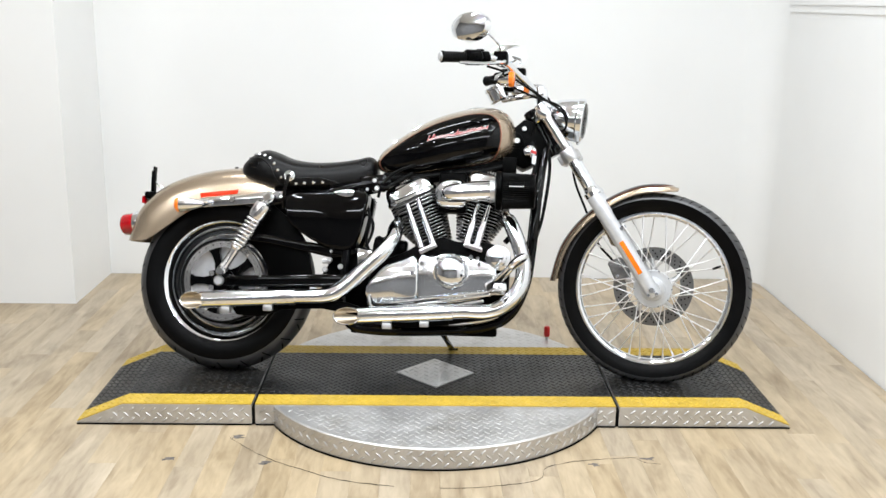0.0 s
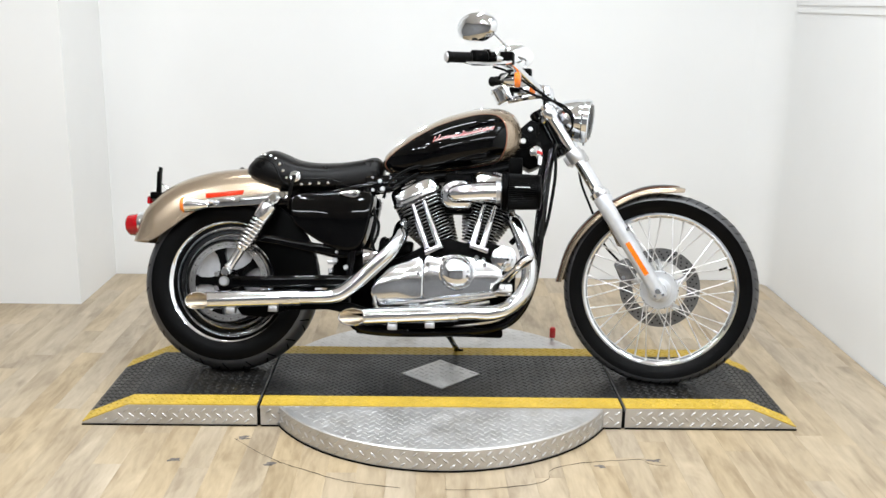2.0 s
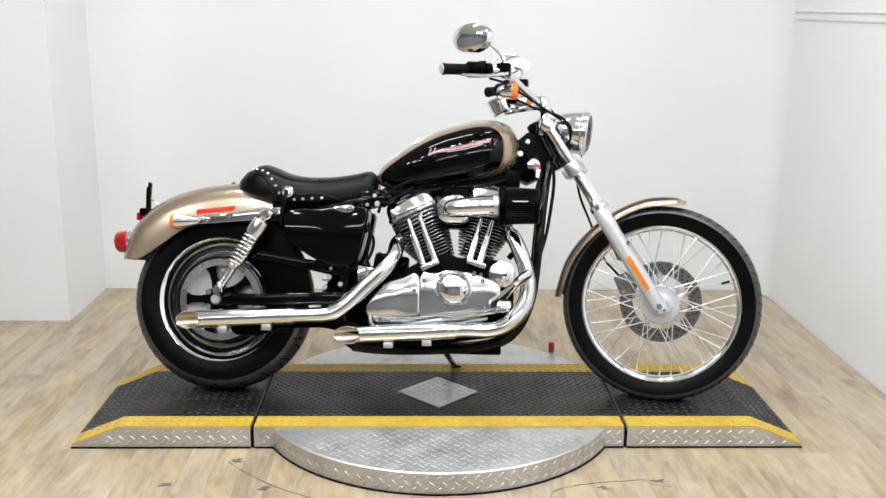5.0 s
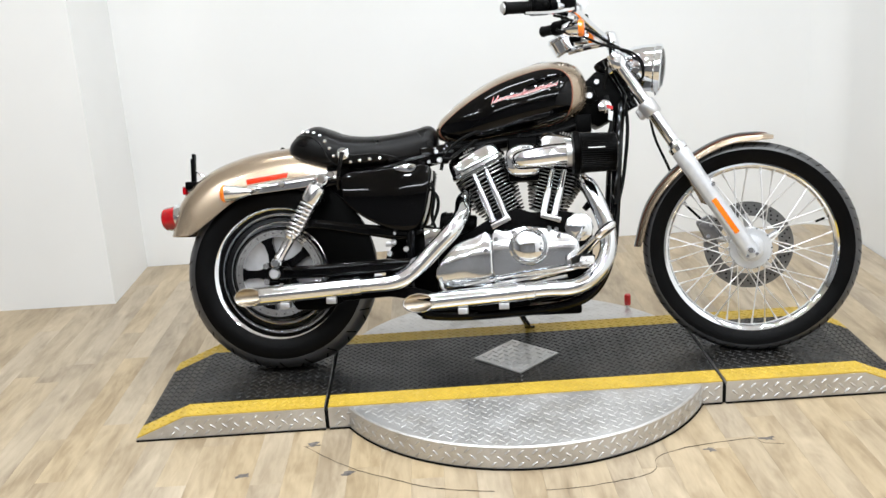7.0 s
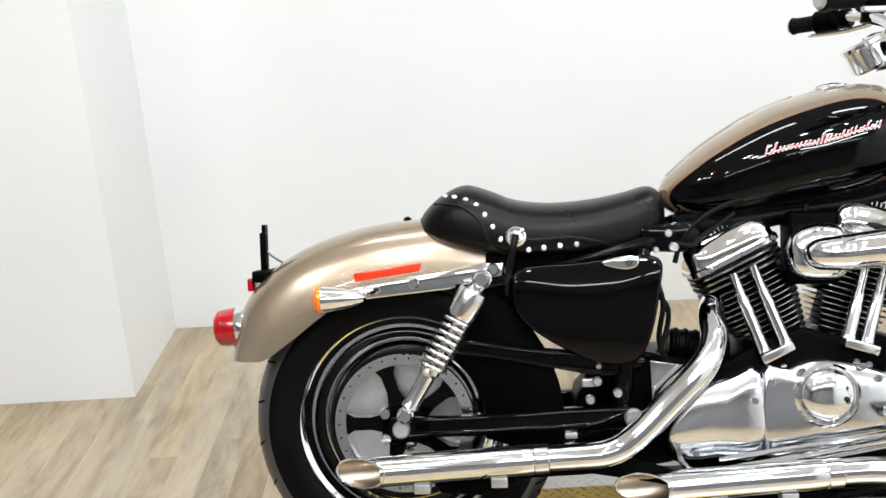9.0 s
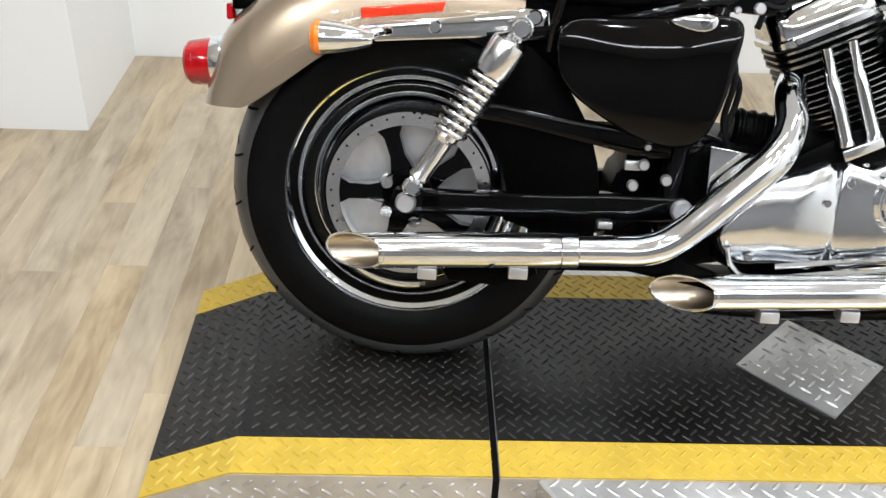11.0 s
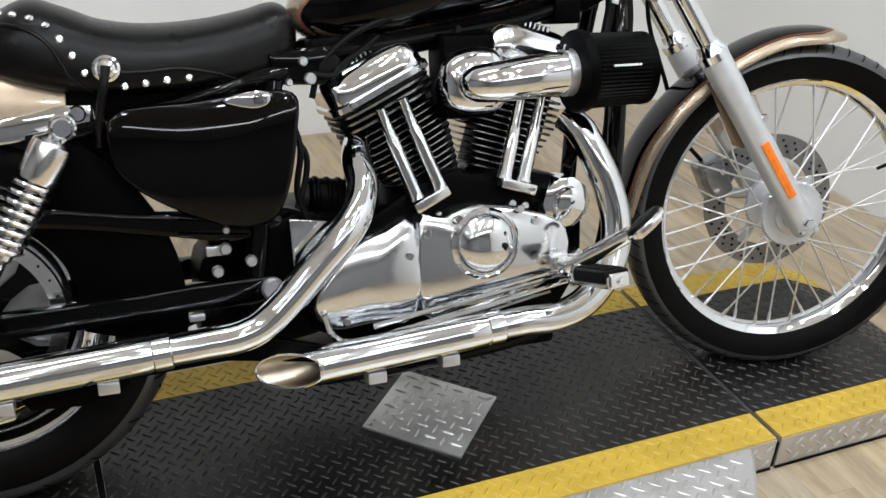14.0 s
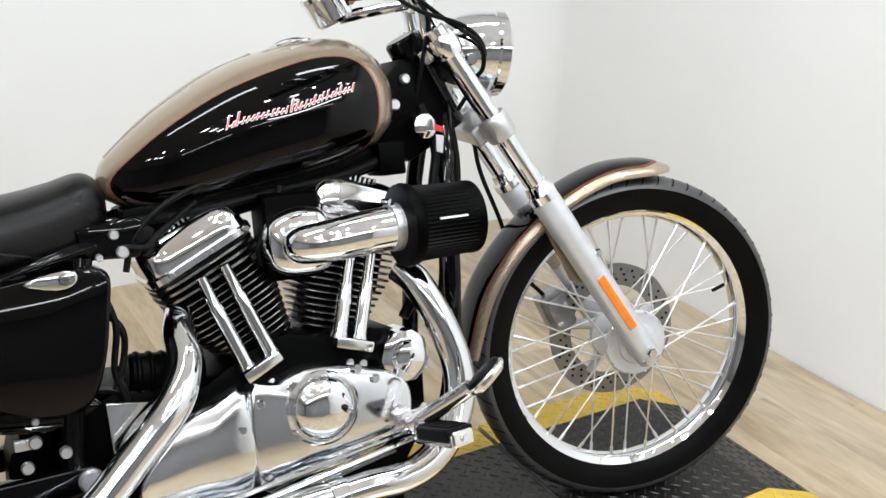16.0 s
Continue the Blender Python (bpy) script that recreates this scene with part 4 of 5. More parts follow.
def panel_mesh(side, s0, s1, lift, n):
    cx, cz = 0.02, 0.845
    bm = bmesh.new()
    grid = [[bm.verts.new(on_tank(cx + (x - cx) * s, cz + (z - cz) * s, side, lift)) for x, z in PANEL] for s in [s0 + (s1 - s0) * i / n for i in range(n + 1)]]
    m = len(PANEL)
    for a, b in zip(grid, grid[1:]):
        for j in range(m):
            bm.faces.new((a[j], a[(j + 1) % m], b[(j + 1) % m], b[j]))
    bmesh.ops.recalc_face_normals(bm, faces=bm.faces[:])
    return bm


for s in (-1, 1):
    bp("tank_panel", panel_mesh(s, 0.01, 1.0, 0.0012, 14), BLACK, tank, "gloss black tank side panel", 60)
    bp("pinstripe", panel_mesh(s, 1.003, 1.022, 0.0008, 1), COPPER, tank, "copper pinstripe", 60)
    bm, bm2 = bmesh.new(), bmesh.new()
    rg = random.Random(7)

    def badge_bar(target, u0, u1, lo, hi, lift, slant):
        quad = []
        for u, v in ((u0, lo), (u1, lo), (u1 + slant, hi), (u0 + slant, hi)):
            quad.append(target.verts.new(on_tank(-0.048 + 0.216 * u, 0.8455 + 0.045 * u + 0.002 * math.sin(u * 9) + v, s, lift)))
        target.faces.new(quad)

    for i in range(28):
        u0 = i / 28 + rg.uniform(-0.004, 0.004)
        tall = 0.017 if i in (0, 2, 13) else rg.choice((0.006, 0.007, 0.008, 0.011))
        wide = rg.uniform(0.010, 0.017)
        badge_bar(bm2, u0 - 0.003, u0 + wide + 0.003, -0.0022, tall + 0.0014, 0.0019, 0.020 + tall)
        badge_bar(bm, u0, u0 + wide, -0.001, tall, 0.0026, 0.020 + tall)
    for i in range(16):
        badge_bar(bm2, 0.30 + i * 0.036, 0.30 + (i + 1) * 0.036, -0.0065, -0.0050, 0.0019, 0.0)
        if i != 7:
            badge_bar(bm2, 0.02 + i * 0.06, 0.02 + (i + 1) * 0.06, 0.001, 0.0032, 0.0021, 0.0)
    for target in (bm, bm2):
        bmesh.ops.recalc_face_normals(target, faces=target.faces[:])
    bp("badge", bm2, WHITE, tank, "silver and red tank badge bars", 0)
    bp("badge_inlay", bm, PINK, tank, "red inlay of the tank badge", 0)
cap = bp("fuel_cap", lathe([(0.040, -0.01), (0.042, 0.004), (0.040, 0.010), (0.026, 0.016), (0.0, 0.019)], (0.118, 0.012, 0.976), (-0.14, 0.02, 1), 32), CHROME, tank, "chrome fuel cap")
bp("tank_seam", tube([(x, 0, interp(TANK, x)[0] + 0.0012) for x in (-0.22, -0.15, -0.05, 0.04)], 0.0025, 8), CHROME, tank, "chrome centre strip")

# -- seat --
SEAT = [(-0.738, 0.742, 0.722, 0.03), (-0.722, 0.764, 0.712, 0.075), (-0.69, 0.792, 0.695, 0.105), (-0.64, 0.813, 0.678, 0.126), (-0.59, 0.800, 0.666, 0.136), (-0.54, 0.780, 0.660, 0.142), (-0.47, 0.770, 0.660, 0.142), (-0.38, 0.774, 0.664, 0.130), (-0.31, 0.786, 0.674, 0.108), (-0.262, 0.797, 0.690, 0.090), (-0.240, 0.785, 0.706, 0.074), (-0.232, 0.765, 0.725, 0.05)]
SK = dict(up=2.6, down=4.0, mid=0.35)
seat = bp("seat", hull(SEAT, 64, 48, **SK), LEATHER, label="black leather solo seat with chrome studs", smooth=60)


def on_seat(x, z, side=-1, lift=0.0):
    return Vector((x, side * (hull_y(SEAT, x, z, **SK) + lift), z))


for s in (-1, 1):
    for x, z in ((-0.678, 0.789), (-0.658, 0.787), (-0.635, 0.781), (-0.614, 0.770), (-0.597, 0.750), (-0.582, 0.726), (-0.567, 0.700), (-0.513, 0.678), (-0.483, 0.681), (-0.451, 0.684), (-0.418, 0.686)):
        p = on_seat(x, z, s)
        nrm = Vector((0, s, 0.25 if z < 0.76 else 0.9)).normalized()
        bp("stud", lathe([(0.0062, -0.002), (0.0060, 0.002), (0.004, 0.0042), (0.0, 0.005)], p, nrm, 12), CHROME, seat)
    flap = [on_seat(x, z, s, 0.001) for x, z in ((-0.70, 0.775), (-0.665, 0.772), (-0.635, 0.762), (-0.612, 0.742), (-0.598, 0.715), (-0.585, 0.690), (-0.560, 0.672))]
    bp("flap_piping", tube(flap, 0.0032, 8), LEATHER, seat)
    low = [on_seat(x, z, s, 0.001) for x, z in ((-0.545, 0.715), (-0.52, 0.700), (-0.48, 0.698), (-0.43, 0.700), (-0.38, 0.690), (-0.34, 0.678))]
    bp("flap_piping", tube(low, 0.0026, 8), LEATHER, seat)
    con = bp("concho", lathe([(0.0, -0.004), (0.019, -0.003), (0.020, 0.001), (0.016, 0.004), (0.013, 0.003), (0.009, 0.006), (0.0, 0.007)], on_seat(-0.537, 0.705, s, 0.002), (0, s, 0.1), 28), CHROME, seat, "round chrome concho")
    c0 = on_seat(-0.537, 0.705, s, 0.008)
    bp("concho_strap", tube([c0 + Vector((0, 0, 0.004)), c0 + Vector((-0.008, 0.004 * s, -0.03)), c0 + Vector((-0.018, -0.004 * s, -0.075)), c0 + Vector((-0.022, -0.02 * s, -0.115))], lambda u: 0.0075 - 0.002 * u, 10), LEATHER, seat)
bp("seat_screw", lathe([(0.009, 0), (0.009, 0.006), (0.004, 0.010), (0, 0.010)], (-0.765, 0, 0.741), (0, 0, 1), 12), BLACK, seat)

# -- rear fender, struts, lamps --
cl = [(-1.146, 0.462), (-1.136, 0.510), (-1.106, 0.592), (-1.012, 0.675), (-0.879, 0.724), (-0.745, 0.743), (-0.68, 0.740), (-0.60, 0.725)]
ed = [(-1.085, 0.463), (-1.058, 0.468), (-1.000, 0.508), (-0.922, 0.564), (-0.845, 0.598), (-0.74, 0.612), (-0.68, 0.616), (-0.60, 0.62)]
rf = bp("rear_fender", fender(cl, ed, 0.097, -0.003), TAN, label="bronze metallic rear fender", smooth=40)
bp("side_reflector", prism([(-0.870, 0.640), (-0.730, 0.657), (-0.734, 0.640), (-0.868, 0.622)], -0.101, -0.094, 0.002), ORANGE_R, rf, "red-orange side reflector")
for s in (-1, 1):
    y0, y1 = sorted((s * 0.104, s * 0.120))
    st = bp("fender_strut", prism([(-0.90, 0.596), (-0.86, 0.617), (-0.70, 0.636), (-0.60, 0.654), (-0.562, 0.652), (-0.556, 0.606), (-0.60, 0.602), (-0.64, 0.613), (-0.67, 0.603), (-0.86, 0.586), (-0.895, 0.584)], y0, y1, 0.004), CHROME, label="chrome fender strut")
    bp("strut_bolt", bolt((-0.745, s * 0.120, 0.617), (0, s, 0), 0.011, 0.009, 14), CHROME, st)
    bp("strut_bolt", bolt((-0.585, s * 0.118, 0.640), (0, s, 0), 0.013, 0.008, 14), CHROME, st)
    ts = bp("turn_signal", lathe([(0.0, 0.085), (0.010, 0.080), (0.018, 0.055), (0.025, 0.020), (0.0275, 0.0), (0.028, -0.004)], (-0.922, s * 0.155, 0.593), (1, 0, 0.02), 28), CHROME, label="chrome rear turn signal")
    bp("lens", lathe([(0.028, -0.003), (0.0285, -0.010), (0.022, -0.018), (0.0, -0.020)], (-0.922, s * 0.155, 0.593), (1, 0, 0.02), 28), ORANGE, ts, "amber lens")
    bp("signal_stalk", tube([(-0.862, s * 0.150, 0.602), (-0.84, s * 0.138, 0.606), (-0.82, s * 0.118, 0.606)], 0.008, 10), CHROME, ts)
TLC, TLA = (-1.119, 0.0, 0.530), (-1, 0, -0.10)
WIDE = Matrix.Diagonal((1, 1.3, 1, 1))
bm = lathe([(0.030, -0.012), (0.047, -0.006), (0.0485, 0.004), (0.046, 0.016), (0.042, 0.018)], TLC, TLA, 40)
bm.transform(WIDE)
tl = bp("tail_light_base", bm, CHROME, label="chrome tail lamp base")
bm = lathe([(0.0415, 0.016), (0.0410, 0.030), (0.0395, 0.050), (0.0385, 0.059), (0.034, 0.0645), (0.020, 0.066), (0.0, 0.0665)], TLC, TLA, 40)
bm.transform(WIDE)
lens = bp("tail_light_lens", bm, RED, tl, "red tail lamp lens")
for h in (0.028, 0.038, 0.048):
    bm = lathe([(0.0398 - h * 0.02, h - 0.002), (0.0416 - h * 0.03, h), (0.0398 - h * 0.02, h + 0.002)], TLC, TLA, 40)
    bm.transform(WIDE)
    bp("lens_rib", bm, RED, lens)
pb = bp("plate_bracket", join(box(-1.084, -1.070, -0.012, 0.012, 0.648, 0.728, 0.003), box(-1.080, -1.072, -0.007, 0.020, 0.725, 0.745, 0.002), box(-1.098, -1.056, -0.038, 0.038, 0.622, 0.648, 0.006)), CRINKLE, label="black licence plate bracket")
bp("bracket_arm", tube([(-1.075, 0, 0.640), (-1.05, 0, 0.645), (-1.02, 0, 0.665)], 0.008, 8), CRINKLE, pb)
bp("bracket_lamp", box(-1.110, -1.098, -0.03, 0.03, 0.604, 0.632, 0.004), RED, pb)
bp("bracket_stay", tube([(-1.075, 0.0, 0.69), (-1.05, 0.0, 0.67), (-1.03, 0.0, 0.66)], 0.003, 6), CHROME, pb)

# -- rear wheel --
D = Vector((RX, 0, RR))
rw = bp("rear_wheel", lathe([(0.187, -0.018), (0.189, -0.040), (0.194, -0.0475), (0.206, -0.0590), (0.214, -0.0665), (0.219, -0.07), (0.222, -0.066), (0.216, -0.052), (0.212, -0.03), (0.212, 0.03), (0.216, 0.052), (0.222, 0.066), (0.219, 0.07), (0.214, 0.0665), (0.206, 0.0590), (0.194, 0.0475), (0.189, 0.040), (0.187, 0.018)], D, YAX, 96, True), CHROME, label="chrome rear wheel")
tprof = [(0.212, -0.062), (0.230, -0.071), (0.252, -0.076), (0.275, -0.075), (0.296, -0.066), (0.310, -0.050), (0.319, -0.028), (0.3235, -0.010), (0.324, 0.0)]
bp("tyre", lathe(tprof + [(r, -y) for r, y in tprof[-2::-1]], D, YAX, 128, True), RUBBER, rw, "black rear tyre")
bm = bmesh.new()
for i in range(44):
    a = 2 * math.pi * i / 44
    for s in (-1, 1):
        rows = ((0.3206, 0.028), (0.3118, 0.0502), (0.3050, 0.0597), (0.2975, 0.0676)) if i % 2 else ((0.3244, 0.012), (0.3204, 0.0285), (0.3118, 0.0505))
        slit(bm, D, rows, a + (0.07 if s > 0 else 0), -0.045 if i % 2 else 0.06, 0.016, s)
bp("tread_groove", bm, GAP, rw, smooth=0)["kind"] = "stuff"
bp("tread_band", lathe([(0.2860, -0.0712), (0.2965, -0.0668), (0.3035, -0.0592), (0.3104, -0.0502), (0.3194, -0.0282), (0.3238, -0.010), (0.3243, 0.0), (0.3238, 0.010), (0.3194, 0.0282), (0.3104, 0.0502), (0.3035, 0.0592), (0.2965, 0.0668), (0.2860, 0.0712), (0.280, 0.05), (0.280, -0.05)], D, YAX, 128, True), TREAD, rw, "grey tread, lightened for its sheen")
bp("wheel_disc", lathe([(0.03, -0.012), (0.10, -0.016), (0.160, -0.020), (0.170, -0.030), (0.176, -0.033), (0.185, -0.0355), (0.1885, -0.038), (0.1885, 0.038), (0.185, 0.0355), (0.176, 0.033), (0.170, 0.030), (0.160, 0.020), (0.10, 0.016), (0.03, 0.012)], D, YAX, 64), CHROME, rw, "chrome wheel disc")
bp("pulley_web", lathe([(0.03, -0.036), (0.123, -0.040), (0.123, -0.036), (0.03, -0.032)], D, YAX, 48), ALU, rw, "bright pulley web")
bp("hub", rod(D + Vector((0, -0.085, 0)), D + Vector((0, 0.085, 0)), 0.044, 32, 0.006), CRINKLE, rw)
# belt pulley with five openings
pul = bp("belt_pulley", lathe([(0.122, -0.074), (0.145, -0.074), (0.148, -0.070), (0.148, -0.044), (0.122, -0.044)], D, YAX, 72, True), POLISH, rw, "silver belt pulley ring")
for i in range(5):
    a = 2 * math.pi * i / 5 + 0.63
    u, w = Vector((math.cos(a), 0, math.sin(a))), Vector((-math.sin(a), 0, math.cos(a)))
    loops = [[D + u * r + w * (q * hw) + Vector((0, y, 0)) for q, y in ((-1, -0.070), (1, -0.070), (1, -0.046), (-1, -0.046))] for r, hw in ((0.035, 0.022), (0.07, 0.013), (0.105, 0.014), (0.126, 0.026))]
    bp("pulley_spoke", rings(loops), BLACK, rw, "black pulley spoke")
    b0 = D + Vector((math.cos(a + 0.63) * 0.044, -0.084, math.sin(a + 0.63) * 0.044))
    bp("pulley_bolt", bolt(b0, RIGHTWARD, 0.0125, 0.020, 16), POLISH, rw)
bm = bmesh.new()
for i in range(30):
    a = 2 * math.pi * i / 30
    bm = join(bm, bolt(D + Vector((math.cos(a) * 0.136, -0.074, math.sin(a) * 0.136)), RIGHTWARD, 0.0022, 0.0014, 6))
bp("pulley_rivet", bm, GAP, rw)["kind"] = "stuff"
bp("axle_carrier", prism(smooth2([(RX - 0.024, RR - 0.018), (RX - 0.028, RR + 0.006), (RX - 0.014, RR + 0.026), (RX + 0.02, RR + 0.024), (RX + 0.06, RR + 0.018), (RX + 0.06, RR - 0.018), (RX + 0.005, RR - 0.024)], 3), -0.128, -0.095, 0.006), BLACK, rw)
bp("axle_nut", bolt(D + Vector((0, -0.128, 0.0)), RIGHTWARD, 0.018, 0.014, 20), ALU, rw, "steel axle nut")

# -- swingarm, belt, guard --
swing = bp("swingarm", join(prism([(RX + 0.02, 0.344), (-0.52, 0.352), (-0.44, 0.357), (-0.31, 0.360), (-0.295, 0.335), (-0.31, 0.312), (-0.44, 0.312), (-0.52, 0.306), (RX + 0.02, 0.304)], -0.128, -0.095, 0.008), prism([(RX, 0.344), (-0.31, 0.356), (-0.31, 0.314), (RX, 0.304)], 0.095, 0.128, 0.008)), BLACK, label="gloss black swingarm")
bp("pivot_bolt", bolt((-0.316, -0.130, 0.338), RIGHTWARD, 0.019, 0.014, 20), ALU, swing)
for x, z in ((-0.345, 0.386), (-0.400, 0.374), (-0.385, 0.410)):
    bp("bracket_bolt", bolt((x, -0.118, z), RIGHTWARD, 0.010, 0.010, 12), ALU, swing)
guard = [(RX + math.cos(a) * 0.331, RR + math.sin(a) * 0.331) for a in [radians(-14 + 7 * i) for i in range(12)]] + [(RX + math.cos(a) * 0.170, RR + math.sin(a) * 0.170) for a in [radians(60 - 7 * i) for i in range(11)]]
bp("debris_guard", prism(guard, -0.096, -0.084, 0.003), CRINKLE, swing, "black debris guard")
bp("guard_bolt", bolt((-0.62, -0.097, 0.56), RIGHTWARD, 0.008, 0.006), CRINKLE, swing)
bp("belt_guard", prism(smooth2([(-0.66, 0.500), (-0.53, 0.480), (-0.40, 0.465), (-0.29, 0.450), (-0.30, 0.432), (-0.37, 0.418), (-0.45, 0.432), (-0.60, 0.462), (-0.70, 0.475)], 3), -0.112, -0.060, 0.006), BLACK, label="gloss black belt guard")
bp("guard_rail", prism([(-0.469, 0.466), (-0.320, 0.444), (-0.342, 0.424), (-0.457, 0.438)], -0.116, -0.110, 0.002), BLACK, label="gloss black belt guard plate")
bp("guard_lip", tube([(-0.457, -0.119, 0.441), (-0.40, -0.119, 0.433), (-0.345, -0.118, 0.427)], 0.0030, 8), BLACK)
bp("frame_tab", box(-0.414, -0.386, -0.106, -0.096, 0.396, 0.413, 0.003), ALU)
bp("frame_tab", box(-0.452, -0.428, -0.132, -0.122, 0.298, 0.310, 0.002), ALU)
bp("guard_bolt", bolt((-0.381, -0.117, 0.440), RIGHTWARD, 0.006, 0.006), ALU)
r0, r1, S = 0.151, 0.058, Vector((-0.285, 0, 0.400))
loop_o = []
phi = math.atan2(S.z - RR, S.x - RX)
dd = (S - D).length
off = math.acos((r0 - r1) / dd)
for i in range(49):
    a = phi + off + (2 * math.pi - 2 * off) * i / 48
    loop_o.append((D.x + math.cos(a) * r0, D.z + math.sin(a) * r0))
for i in range(25):
    a = phi - off + 2 * off * i / 24
    loop_o.append((S.x + math.cos(a) * r1, S.z + math.sin(a) * r1))
loops = []
m_ = len(loop_o)
for i in range(m_):
    x, z = loop_o[i]
    xa, za = loop_o[i - 1]
    xb, zb = loop_o[(i + 1) % m_]
    t = Vector((xb - xa, zb - za)).normalized()
    nx, nz = t.y, -t.x
    loops.append([(x + nx * 0.003, -0.083, z + nz * 0.003), (x + nx * 0.003, -0.056, z + nz * 0.003), (x - nx * 0.003, -0.056, z - nz * 0.003), (x - nx * 0.003, -0.083, z - nz * 0.003)])
belt = bp("drive_belt", rings(loops, closed_v=True), GRIP, label="black toothed drive belt")
bm = bmesh.new()
for k, sgn in ((1, 1), (2, -1)):
    a = phi + sgn * off
    p0 = Vector((D.x + math.cos(a) * r0, 0, D.z + math.sin(a) * r0))
    p1 = Vector((S.x + math.cos(a) * r1, 0, S.z + math.sin(a) * r1))
    d = (p1 - p0).normalized()
    nrm = Vector((math.cos(a), 0, math.sin(a)))
    L_ = (p1 - p0).length
    for i in range(int(L_ / 0.0135)):
        c = p0 + d * (i * 0.0135) - nrm * 0.0045
        quad = [bm.verts.new(c + d * q + nrm * r + Vector((0, y, 0))) for y in (-0.083, -0.056) for q, r in ((-0.004, 0.002), (0.004, 0.002), (0.0025, -0.003), (-0.0025, -0.003))]
        for f in ((0, 1, 2, 3), (7, 6, 5, 4), (3, 2, 6, 7), (0, 3, 7, 4), (1, 5, 6, 2)):
            bm.faces.new([quad[j] for j in f])
bp("belt_tooth", bm, GRIP, belt, smooth=0)["kind"] = "stuff"

# -- shocks --
for s in (-1, 1):
    y = 0.150 * s
    t0, t1 = Vector((-0.607, y, 0.624)), Vector((-0.768, y, 0.358))
    d = (t1 - t0).normalized()
    L_ = (t1 - t0).length
    sh = bp("shock_absorber", lathe([(0.012, 0.012), (0.020, 0.020), (0.030, 0.028), (0.0315, 0.036), (0.0315, 0.078), (0.028, 0.088), (0.010, 0.090), (0.010, 0.200), (0.021, 0.202), (0.022, 0.212), (0.017, 0.220), (0.0155, L_ - 0.03), (0.018, L_ - 0.018), (0.012, L_ - 0.008)], t0, d, 28), POLISH, label="chrome rear shock absorber")
    a, u, w = axes(d)
    pts = []
    turns = 8
    for i in range(turns * 16 + 1):
        f = i / (turns * 16)
        ang = 2 * math.pi * turns * f
        pts.append(t0 + d * (0.088 + 0.118 * f) + (u * math.cos(ang) + w * math.sin(ang)) * 0.0265)
    bp("coil_spring", tube(pts, 0.0046, 8, 1), POLISH, sh, "chrome coil spring")
    bp("upper_eye", join(rod(t0 - Vector((0, 0.014, 0)), t0 + Vector((0, 0.014, 0)), 0.020, 20, 0.003), bolt(t0 + Vector((0, s * 0.014, 0)), (0, s, 0), 0.016, 0.010, 16)), CHROME, sh)
    bp("lower_eye", join(rod(t1 - Vector((0, 0.013, 0)), t1 + Vector((0, 0.013, 0)), 0.017, 20, 0.003), bolt(t1 + Vector((0, s * 0.013, 0)), (0, s, 0), 0.014, 0.009, 16)), CHROME, sh)

# added black block: keeps the bright strip below the seat dark
bp("battery_box", box(-0.600, -0.300, -0.088, 0.088, 0.560, 0.690, 0.008), CRINKLE, frame_bits, "black filler block that shuts out light under the seat")

# -- oil tank side cover and left cover --
ot = [(-0.548, 0.585), (-0.535, 0.640), (-0.42, 0.650), (-0.305, 0.660), (-0.255, 0.648), (-0.258, 0.590), (-0.276, 0.505), (-0.306, 0.452), (-0.37, 0.446), (-0.455, 0.482), (-0.528, 0.535)]
oil = bp("oil_tank", pillow(smooth2(ot, 5), -0.05, -0.146, 0.009, 0.003, 0.010), BLACK, label="gloss black oil tank", smooth=50)
bp("filler_cap", lathe([(0.013, -0.006), (0.013, 0.006), (0.009, 0.008), (0, 0.008)], (-0.318, -0.150, 0.648), RIGHTWARD, 20), CHROME, oil)
bp("chrome_latch", prism(smooth2([(-0.375, 0.648), (-0.335, 0.660), (-0.302, 0.658), (-0.304, 0.640), (-0.33, 0.634)], 3), -0.158, -0.146, 0.003), CHROME, oil, "chrome side latch")
bp("side_cover", prism(smooth2(ot, 4), 0.06, 0.145, 0.02, 3), BLACK, label="gloss black side cover", smooth=50)

# -- engine --
crank = [(-0.24, 0.40), (-0.13, 0.44), (-0.05, 0.485), (0.02, 0.505), (0.07, 0.487), (0.14, 0.495), (0.215, 0.478), (0.262, 0.42), (0.258, 0.30), (0.20, 0.215), (0.05, 0.190), (-0.15, 0.20), (-0.25, 0.25)]
eng = bp("engine", prism(crank, -0.112, 0.135, 0.012), CRINKLE, label="black V-twin engine with chrome covers")
bp("gearbox", prism([(-0.36, 0.30), (-0.35, 0.42), (-0.26, 0.455), (-0.13, 0.45), (-0.13, 0.25), (-0.30, 0.22)], -0.085, 0.13, 0.02), CRINKLE, eng)
bp("starter_motor", rod((-0.235, -0.05, 0.468), (-0.115, -0.05, 0.452), 0.036, 24, 0.006), CRINKLE, eng)
bm = bmesh.new()
for i in range(4):
    bm = join(bm, lathe([(0.037, 0), (0.039, 0.003), (0.039, 0.006), (0.037, 0.009)], (-0.225 + i * 0.02, -0.05, 0.467 - i * 0.0027), (0.12, 0, -0.016), 24))
bp("starter_rib", bm, CRINKLE, eng)["kind"] = "stuff"


